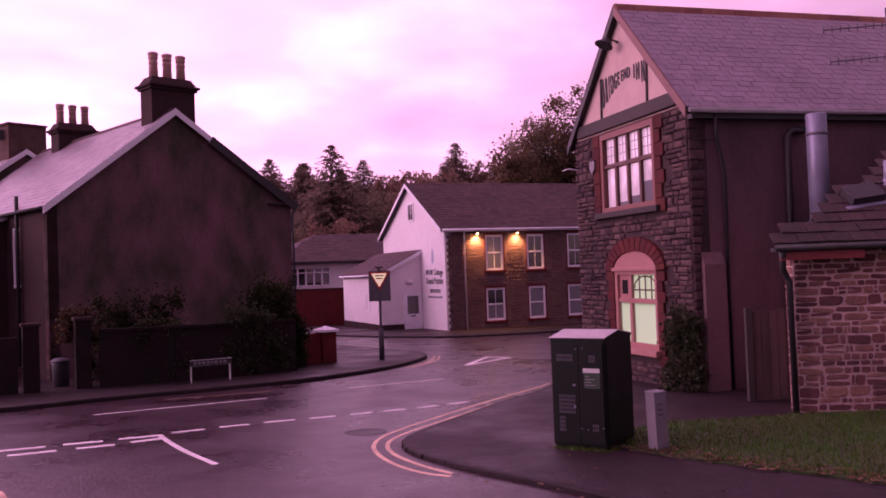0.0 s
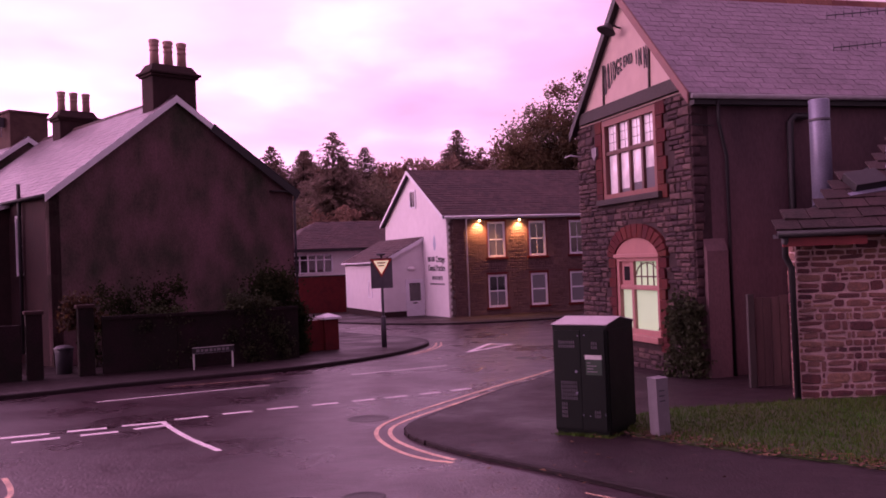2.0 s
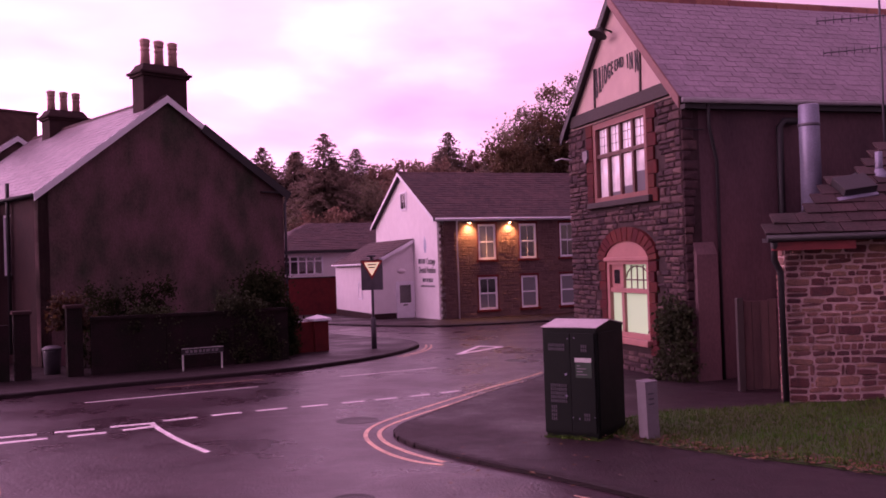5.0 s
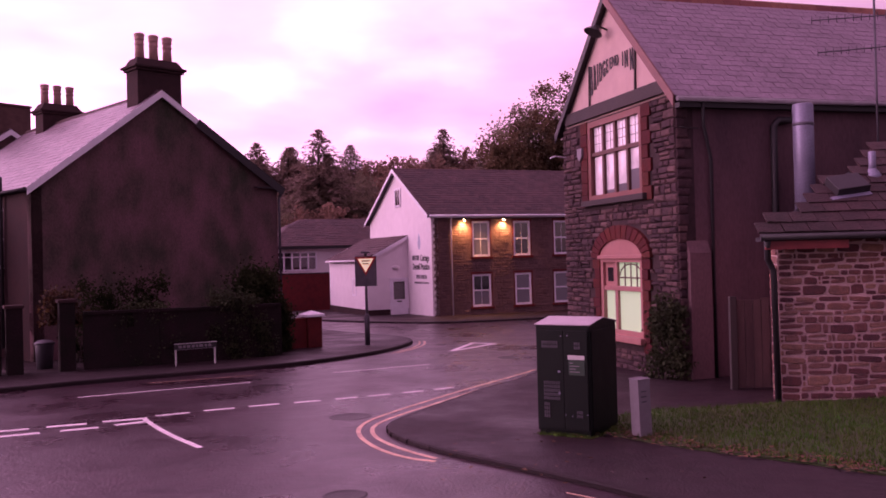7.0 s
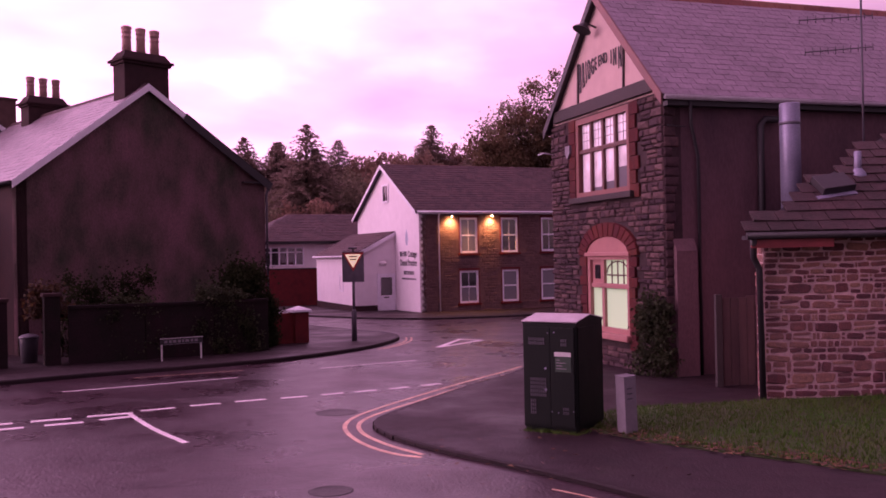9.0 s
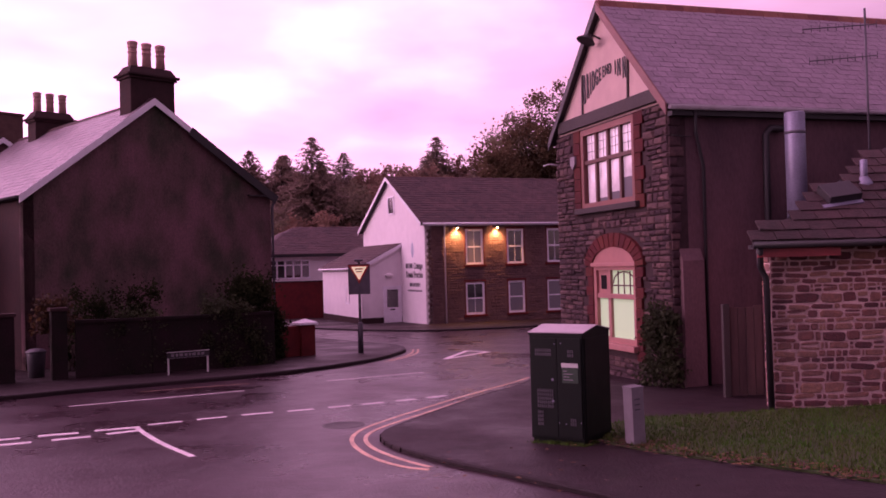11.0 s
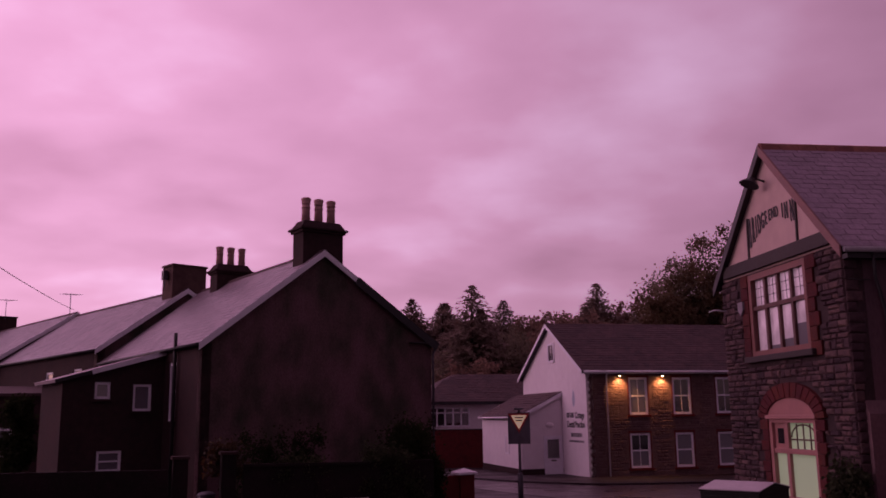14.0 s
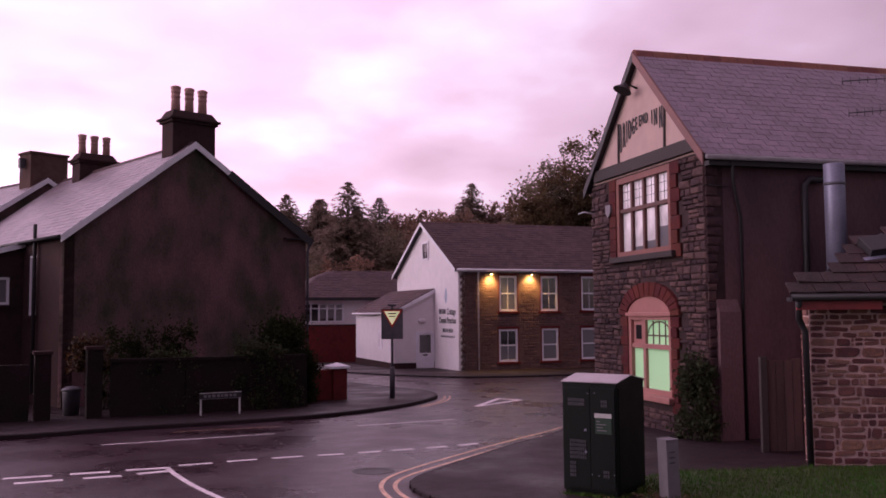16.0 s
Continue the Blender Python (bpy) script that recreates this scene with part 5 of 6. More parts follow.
    for z, w, h, x in ((2.40, 1.0, 0.26, 2.3), (1.40, 1.5, 0.20, 1.5), (1.08, 2.1, 0.10, 1.5)):
        rnd = random.Random(int(z * 100))
        xx = -w / 2
        while xx < w / 2:
            l = rnd.uniform(0.12, 0.4)
            part("lettering_bar", move(box(xx, -0.008, -h / 2, min(w / 2, xx + l), 0.0, h / 2), F @ Matrix.Translation((W - x, -0.03, z))), GREY_METAL, co)
            xx += l + 0.07
    pts = [(0.0, 0.45), (0.14, 0.2), (0.2, -0.1), (0.08, -0.4), (-0.08, -0.4), (-0.2, -0.1), (-0.14, 0.2)]
    part("emblem", move(gable_poly(pts, 0.008), F @ Matrix.Translation((W - 1.75, -0.038, 3.25))), make_mat("emblem_blue_grey", (0.50, 0.55, 0.68), 0.7, 0.1, 5, 40, 0), co, "pale blue oval emblem")
    # lean-to against the gable
    lt = new("lean_to"); lt.parent = co
    y0, y1, px = 3.55, 11.2, 2.35
    zl, zh = 2.42, 3.62
    end = [(-px, zb), (-0.03, zb), (-0.03, zh - 0.1), (-px, zl - 0.1)]
    part("end_wall", move(gable_poly([(x + px, z) for x, z in end], 0.25), Matrix.Translation((-px, y0, 0))), RENDER_WHITE, lt)
    part("side_wall", box(-px, y0 + 0.25, zb, -px + 0.25, y1, zl - 0.1), RENDER_WHITE, lt)
    part("plinth", box(-px - 0.03, y0 - 0.03, zb, -0.03, y0, -0.36), BRICK_DARK, lt)
    part("plinth", box(-px - 0.03, y0, zb, -px, y1, -0.36), BRICK_DARK, lt)
    part("roof_deck", slab((-px - 0.2, y0 - 0.15, zl - 0.08), (-0.03, y0 - 0.15, zh), (-0.03, y1, zh), (-px - 0.2, y1, zl - 0.08), 0.1), TILE, lt)
    k = (zh - zl + 0.08) / (px + 0.17)
    places = slate_places((-px - 0.22, y1, zl - 0.07), (0, -1, 0), Vector((1, 0, k)), y1 - y0 + 0.15, math.hypot(1, k) * (px + 0.17), 0.33, 0.3, 0.03, 77)
    lay_pieces("roof_tile", lt, TILE, "slate", places, (-2, 4, 3), 200)
    part("verge_board", beam((-px - 0.2, y0 - 0.16, zl - 0.16), (-0.03, y0 - 0.16, zh - 0.08), 0.03, 0.18, up=(0, 0, 1)), WHITE_PAINT, lt)
    gutter(lt, (-px - 0.24, y0 - 0.15, zl - 0.1), (-px - 0.24, y1, zl - 0.12), 0.05, WHITE_PAINT)
    dr = new("door"); dr.parent = lt; dr.matrix_local = Matrix.Translation((-1.02, y0 - 0.03, -0.78))
    part("door_frame", box(-0.08, -0.02, 0, 0.0, 0.05, 2.08), WHITE_PAINT, dr)
    part("door_frame", box(0.88, -0.02, 0, 0.96, 0.05, 2.08), WHITE_PAINT, dr)
    part("door_frame", box(-0.08, -0.02, 2.02, 0.96, 0.05, 2.12), WHITE_PAINT, dr)
    part("leaf", box(0, -0.005, 0.02, 0.88, 0.04, 2.02), WHITE_PAINT, dr, "white door")
    part("pane", box(0.12, -0.012, 0.95, 0.76, 0.0, 1.92), GLASS, dr)
    part("letter_box", box(0.3, -0.02, 0.80, 0.58, -0.002, 0.87), DARK_PAINT, dr)
    part("vent_cover", move(lathe([(0.24, 0), (0.2, 0.08), (0.08, 0.13), (0.01, 0.135)], 14), Matrix.Translation((-0.75, y0, 1.9)) @ pose(0, 0, 0, 90, 0, 0) @ Matrix.Diagonal((1, 0.6, 1, 1))), RENDER_WHITE, lt)
    window_parts(lt, 0, 0, 0.7, 1.0, WHITE_PAINT, GLASS, style="one", cols=1, bar=0.05).matrix_local = F @ Matrix.Translation((W - 6.4, -px - 0.06, 0.35))
    return co


build_cottage()


# ---- the terrace: an end house and two more ----
ROW = Matrix.Translation((-11.45, 26.0, 0)) @ pose(0, 0, 0, 0, 0, 44)


# the further houses stand at a slight angle to the end house
ROW_FAR = ROW @ Matrix.Translation((3.6, 11.6, 0)) @ pose(0, 0, 0, 0, 0, 6.9) @ Matrix.Translation((-3.6, 0, 0))


def row_house(row, x0, y0, L, W, ax, zl, zright, zr, label, holes, seed):
    """A house of the row: gable along local x from x0, depth along y. zl, zright: eaves at the rear and the front; ridge over ax."""
    h = thing("terraced_house", row @ Matrix.Translation((x0, y0, 0)), label, "house", "houses of the terrace")
    zb = -0.9
    wall = RENDER_BROWN
    ax -= x0
    g = [(0, zb), (W, zb), (W, zright), (ax, zr - 0.12), (0, zl)]
    part("gable_wall", gable_poly(g, 0.3), wall, h, "dark weathered roughcast gable with green stains")
    part("gable_wall", move(gable_poly(g, 0.3), Matrix.Translation((0, L - 0.3, 0))), wall, h)
    R = Matrix.Translation((0, L, 0)) @ pose(0, 0, 0, 0, 0, -90)
    hs = [(L - b, c, L - a, d) for a, c, b, d in holes]
    part("rear_wall", move(wall_with_holes(L, zl, 0.3, hs, zb), R), BRICK_DARK, h, "brick rear wall")
    part("front_wall", box(W - 0.3, 0.3, zb, W, L - 0.3, zright), wall, h)
    for a, c, b, d in hs:
        wd = window_parts(h, a, c, b, d, WHITE_PAINT, GLASS_GREY, cols=1)
        wd.matrix_local = R @ Matrix.Translation((a, 0, c))
        part("sill", move(box(a - 0.1, -0.1, c - 0.1, b + 0.1, 0.02, c, 0.01), R), BRICK_DARK, h)
    gable_roof(h, Matrix.Translation((W, 0, 0)) @ pose(0, 0, 0, 0, 0, 90), L, W, zright, zr, 0.15, 0.12, 0.0, SLATE_PALE, 0.30, 0.24, 0.012, (0, W, 5), seed=seed,
               barge=WHITE_PAINT, barge_label="painted barge board", bargew=0.18, ridge_mat=TILE, va=W - ax, ze1=zl)
    gutter(h, (-0.2, -0.1, zl - 0.14), (-0.2, L, zl - 0.14), 0.055)
    gutter(h, (W + 0.2, -0.1, zright - 0.14), (W + 0.2, L, zright - 0.14), 0.055)
    return h


def build_terrace():
    W = 8.45
    h = row_house(ROW, 0, 0, 11.2, W, 4.07, 4.82, 5.08, 7.95, "end terrace house with a dark stained gable and two chimneys", [(2.26, 2.39, 2.95, 4.27)], 51)
    # the lower part of the front barge board is dark and bare
    k = (7.95 - 5.08) / (W - 4.07)
    p, q = (5.3, -0.16, 7.95 - k * (5.3 - 4.07) - 0.10), (W + 0.18, -0.16, 5.08 - k * 0.18 - 0.10)
    part("barge_board", beam(p, q, 0.03, 0.28), DARK_PAINT, h, "dark bare barge board")
    part("barge_end", box(W - 0.95, -0.18, 4.98, W + 0.22, -0.02, 5.02), DARK_PAINT, h)
    chimney(h, Matrix.Translation((4.19, 0.58, 0)), 1.52, 0.78, 7.3, 8.62, 3, BRICK_DARK, 0.90, 0.15)
    chimney(h, Matrix.Translation((4.22, 8.5, 0)), 1.42, 0.78, 7.3, 8.28, 3, BRICK_DARK, 0.82, 0.145)
    part("downpipe", tube([(W + 0.18, -0.05, 4.95), (W + 0.03, -0.07, 4.6), (W + 0.03, -0.07, -0.4)], 0.05, 8), GREY_METAL, h, "blue-grey downpipe")
    part("soil_pipe", tube([(-0.12, 2.1, 0.0), (-0.12, 2.1, 4.9), (-0.12, 2.1, 5.2)], 0.06, 8), DARK_PAINT, h)
    # rear wing with a lean-to roof that falls away from the house
    wing = new("rear_wing"); wing.parent = h
    y0, y1, l = 3.42, 6.4, 3.2
    z1, z0, zb = 4.70, 3.78, -0.9
    holes_w = [(0.41, 2.73, 1.01, 3.60), (1.73, 3.12, 2.22, 3.66), (1.29, 0.83, 2.06, 1.49)]
    pl = wall_with_holes(l, z0 - 0.06, 0.3, [(l - b, c, l - a, d) for a, c, b, d in holes_w], zb)
    part("side_wall", move(pl, Matrix.Translation((-l, y0, 0))), BRICK_DARK, wing)
    part("side_wall", move(gable_poly([(0, z0 - 0.06), (l, z0 - 0.06), (l, z1 - 0.06)], 0.3), Matrix.Translation((-l, y0, 0))), BRICK_DARK, wing)
    part("end_wall", box(-l, y0 + 0.3, zb, -l + 0.3, y1, z0 - 0.06), BRICK_DARK, wing, "brick end wall")
    part("far_wall", box(-l + 0.3, y1 - 0.3, zb, 0, y1, z0 - 0.06), BRICK_DARK, wing)
    part("roof_deck", slab((-l - 0.25, y0 - 0.12, z0 - 0.06), (0, y0 - 0.12, z1), (0, y1, z1), (-l - 0.25, y1, z0 - 0.06), 0.1), SLATE_PALE, wing)
    k = (z1 + 0.06 - z0) / (l + 0.25)
    part("verge_board", beam((-2.35, y0 - 0.13, z1 - 0.06 - 2.35 * k), (0, y0 - 0.13, z1 - 0.06), 0.03, 0.16), WHITE_PAINT, wing, "white fascia board")
    part("verge_board", beam((-l - 0.25, y0 - 0.13, z0 - 0.12), (-2.36, y0 - 0.13, z1 - 0.06 - 2.36 * k), 0.03, 0.12), DARK_PAINT, wing, "bare dark fascia board")
    for a, c, b, d in holes_w:
        window_parts(wing, -b, c, -a, d, WHITE_PAINT, GLASS_GREY, cols=1, y=y0, style="sash" if c < 1 else "one")
        part("sill", box(-b - 0.08, y0 - 0.08, c - 0.08, -a + 0.08, y0 + 0.02, c), BRICK_DARK, wing)
    h2 = row_house(ROW_FAR, -0.2, 0.2, 13.0, 8.6, 3.58, 5.38, 5.2, 8.06, "terraced house with a weathered slate roof", [(1.6, 3.2, 2.5, 4.6), (5.0, 3.2, 5.9, 4.6)], 61)
    chimney(h2, Matrix.Translation((3.95, 0.6, 0)), 1.6, 1.0, 7.2, 9.08, 0, BRICK_PALE)
    ant = new("bracket"); ant.parent = h2; ant.matrix_local = Matrix.Translation((3.02, 0.6, 8.4))
    part("mast", tube([(0, 0, -0.3), (0, 0, 0.5)], 0.02, 6), STEEL, ant)
    part("aerial_box", box(-0.12, -0.1, 0.1, 0.1, 0.1, 0.5, 0.01), GREY_METAL, ant)
    h3 = row_house(ROW_FAR, -0.7, 13.25, 24, 9.1, 3.58, 5.42, 5.2, 8.24, "further terraced house with a pale verge", [(1.6, 2.9, 2.5, 4.3), (5.0, 2.9, 5.9, 4.3)], 71)
    chimney(h3, Matrix.Translation((4.25, 14.3, 0)), 2.3, 0.9, 7, 9.25, 0, BRICK_DARK)
    for hh, x, y, z in ((h3, 4.2, 0.8, 8.4), (h3, 4.6, 13.7, 9.45)):
        an = thing("tv_aerial", hh.matrix_world @ Matrix.Translation((x, y, z)), "thin metal television aerial on the roof", "aerial", "roof aerials")
        part("mast", tube([(0, 0, -0.3), (0, 0, 1.0)], 0.02, 6), STEEL, an)
        part("boom", tube([(-0.5, -0.3, 0.9), (0.6, 0.35, 1.0)], 0.014, 6), STEEL, an)
        for i in range(7):
            c = Vector((-0.5, -0.3, 0.9)).lerp(Vector((0.6, 0.35, 1.0)), i / 6)
            part("element", tube([c + Vector((0.13, -0.22, 0)), c - Vector((0.13, -0.22, 0))], 0.009, 5), STEEL, an)
    return h


build_terrace()


def build_boundary():
    """Garden wall along the pavement with gate piers, a bin behind the gap, ivy and shrubs."""
    pts = [(-9.05, 23.45), (-7.35, 24.25), (-5.75, 25.2), (-4.45, 26.25)]
    w = thing("garden_wall", Matrix.Translation((-7, 24.5, gz(0, 24.5))), "dark damp garden wall below the end house", "wall")
    inv = w.matrix_world.inverted()
    for i, (a, b) in enumerate(zip(pts, pts[1:])):
        A, B = Vector((*a, 0)), Vector((*b, 0))
        d = (B - A).normalized(); n = Vector((-d.y, d.x, 0)) * 0.14
        out = [(p.x, p.y) for p in (A - n, B - n, B + n, A + n)]
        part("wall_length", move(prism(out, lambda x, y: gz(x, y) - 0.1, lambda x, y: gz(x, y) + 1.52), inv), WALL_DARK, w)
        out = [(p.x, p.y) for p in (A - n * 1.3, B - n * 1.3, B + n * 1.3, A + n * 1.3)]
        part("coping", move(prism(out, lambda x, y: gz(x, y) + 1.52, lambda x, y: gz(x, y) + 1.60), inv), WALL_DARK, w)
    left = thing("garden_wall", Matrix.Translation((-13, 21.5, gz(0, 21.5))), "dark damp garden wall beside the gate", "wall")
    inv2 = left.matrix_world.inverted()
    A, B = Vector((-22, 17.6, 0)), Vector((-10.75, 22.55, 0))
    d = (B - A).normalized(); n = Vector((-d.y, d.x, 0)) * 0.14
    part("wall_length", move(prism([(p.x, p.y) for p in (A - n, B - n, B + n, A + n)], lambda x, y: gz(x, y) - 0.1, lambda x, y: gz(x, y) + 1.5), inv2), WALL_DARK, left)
    for x, y, h in ((-9.42, 23.3, 1.85), (-10.5, 22.72, 1.75)):
        p = thing("gate_pier", Matrix.Translation((x, y, gz(x, y))) @ pose(0, 0, 0, 0, 0, 30), "square dark brick gate pier", "gate pier", "gate piers")
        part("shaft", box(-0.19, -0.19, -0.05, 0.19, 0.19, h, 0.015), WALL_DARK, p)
        part("cap", box(-0.23, -0.23, h, 0.23, 0.23, h + 0.09, 0.02), BRICK_DARK, p)
    b = thing("litter_bin", Matrix.Translation((-10.3, 24.0, gz(0, 24) + PVF)), "grey plastic bin in the gateway", "bin")
    part("body", lathe([(0.2, 0), (0.23, 0.6), (0.24, 0.65)], 14), GREY_METAL, b)
    part("lid", lathe([(0.26, 0.65), (0.26, 0.69), (0.16, 0.75), (0.02, 0.77)], 14), GREY_METAL, b)
    # street name plate on two posts: the words as a bar
    s = thing("street_sign", Matrix.Translation((-6.28, 23.9, gz(0, 24) + PVF)) @ pose(0, 0, 0, 0, 0, 31), "street name plate on two white posts", "sign")
    for x in (-0.52, 0.52):
        part("post", box(x - 0.02, -0.02, -0.1, x + 0.02, 0.02, 0.58, 0.005), SIGN_WHITE, s)
    part("plate", box(-0.56, -0.045, 0.43, 0.56, -0.026, 0.58, 0.004), DARK_PAINT, s)
    part("plate_rim", box(-0.56, -0.048, 0.425, 0.56, -0.024, 0.436), CONCRETE, s)
    part("plate_rim", box(-0.56, -0.048, 0.575, 0.56, -0.024, 0.592), SIGN_WHITE, s)
    x = -0.46
    for l in (0.10, 0.08, 0.11, 0.09, 0.06, 0.12, 0.08, 0.10):
        part("lettering_bar", box(x, -0.05, 0.47, x + l * 0.8, -0.044, 0.54), CONCRETE, s)
        x += l + 0.022
    # brick pier and red wall at the corner
    r = thing("brick_wall", Matrix.Translation((-3.82, 28.6, gz(0, 29) + PVF)) @ pose(0, 0, 0, 0, 0, 35), "low red brick wall with a white pier cap", "wall")
    part("wall_length", box(-2.0, -0.11, -0.1, -0.2, 0.11, 0.95, 0.01), BRICK_RED, r)
    part("pier", box(-0.24, -0.24, -0.1, 0.24, 0.24, 0.98, 0.012), BRICK_RED, r)
    bm = bmesh.new()
    A = [bm.verts.new((x * 0.31, y * 0.31, 0.98)) for x, y in ((-1, -1), (1, -1), (1, 1), (-1, 1))]
    B = [bm.verts.new((x * 0.31, y * 0.31, 1.05)) for x, y in ((-1, -1), (1, -1), (1, 1), (-1, 1))]
    t = bm.verts.new((0, 0, 1.17))
    bm.faces.new(A[::-1])
    for i in range(4):
        bm.faces.new((A[i], A[(i + 1) % 4], B[(i + 1) % 4], B[i]))
        bm.faces.new((B[i], B[(i + 1) % 4], t))
    part("cap", bm, WHITE_PAINT, r, "white pyramid cap")
    ivy_on("shrub", Matrix.Translation((-5.1, 27.0, gz(0, 27) + PVF)) @ pose(0, 0, 0, 0, 0, 35), "dark evergreen shrub spilling over the garden wall", SHRUB, 1.7, 0.9, 2.3, 14000, 0.085, 42, 1.2)
    ivy_on("ivy", Matrix.Translation((-8.9, 26.3, gz(0, 26) + PVF)) @ pose(0, 0, 0, 0, 0, 37), "thin ivy and shrubs against the dark gable", SHRUB, 4.2, 0.5, 2.2, 6000, 0.075, 43, 1.2)
    ivy_on("hanging_shrub", Matrix.Translation((-9.7, 23.75, gz(0, 24) + 1.3)) @ pose(0, 0, 0, 0, 0, 30), "orange autumn shrub over the gate pier", FERN_ORANGE, 1.2, 0.5, 0.75, 1600, 0.085, 44, 0.8)
    ivy_on("ivy", Matrix.Translation((-7.6, 24.25, gz(0, 24) + PVF)) @ pose(0, 0, 0, 0, 0, 28), "thin ivy on the damp garden wall", IVY, 2.6, 0.35, 1.6, 4000, 0.07, 46, 0.9)
    ivy_on("ivy", Matrix.Translation((-5.5, 25.45, gz(0, 25) + PVF)) @ pose(0, 0, 0, 0, 0, 33), "dark ivy hanging over the garden wall", IVY, 2.1, 0.5, 1.7, 9000, 0.07, 45, 1.0)


build_boundary()


def build_back_garden():
    """A dark annexe with white windows behind the end house, and a tall evergreen before it."""
    g = thing("annexe", Matrix.Translation((-24.3, 33.8, gz(0, 33.8))) @ pose(0, 0, 0, 0, 0, 20), "low dark annexe with two white windows", "building")
    holes = [(0.5, 1.55, 1.25, 2.72), (2.35, 1.72, 2.98, 2.66)]
    part("front_wall", wall_with_holes(4.4, 4.1, 0.25, holes, -0.3), BRICK_DARK, g)
    part("side_wall", box(0, 0.25, -0.3, 0.25, 3.0, 4.1), BRICK_DARK, g)
    part("side_wall", box(4.15, 0.25, -0.3, 4.4, 3.0, 4.1), BRICK_DARK, g)
    part("roof", slab((-0.2, -0.2, 4.1), (4.6, -0.2, 4.1), (4.6, 3.1, 4.5), (-0.2, 3.1, 4.5), 0.12), TILE, g)
    for a, b, c, d in holes:
        window_parts(g, a, b, c, d, WHITE_PAINT, GLASS_GREY, style="one", cols=1, bar=0.08)
        part("pane_backing", box(a + 0.05, 0.14, b, c - 0.05, 0.16, d), CURTAIN, g)
    ivy_on("evergreen_shrub", Matrix.Translation((-21.2, 31.6, gz(0, 31))), "tall dark evergreen shrub in the back garden", SHRUB, 1.2, 1.0, 3.6, 8000, 0.12, 47, 1.3)


build_back_garden()


def build_give_way():
    s = thing("give_way_sign", Matrix.Translation((-2.08, 28.85, gz(0, 28.85) + PVF)) @ pose(0, 0, 0, 0, 0, 4), "give way sign on a grey post, seen lit", "road sign")
    part("post", tube([(0, 0, -0.1), (0, 0, 3.0)], 0.045, 12), GREY_METAL, s)
    part("post_base", tube([(0, 0, -0.1), (0, 0, 0.95), (0, 0, 1.0)], [0.085, 0.085, 0.05], 12), GREY_METAL, s)
    part("back_board", box(-0.345, -0.075, 1.88, 0.345, -0.055, 2.85, 0.004), GREY_METAL, s)
    def tri(r, y, th, material, label=""):
        pts = [(-r, r * 0.577), (r, r * 0.577), (0, -r * 1.155)]
        return part("triangle", move(gable_poly(pts[::-1], th), Matrix.Translation((0, y, 2.62))), material, s, label)
    tri(0.345, -0.085, 0.008, SIGN_RED, "red triangle border")
    tri(0.25, -0.092, 0.006, SIGN_LIT, "pale lit triangle")
    for z, w in ((2.69, 0.26), (2.60, 0.20)):
        part("lettering_bar", box(-w / 2, -0.098, z - 0.02, w / 2, -0.0925, z + 0.02), SIGN_BLACK, s)
    part("lamp_hood", box(-0.14, -0.26, 2.93, 0.14, 0.02, 3.0, 0.02), GREY_METAL, s)


build_give_way()


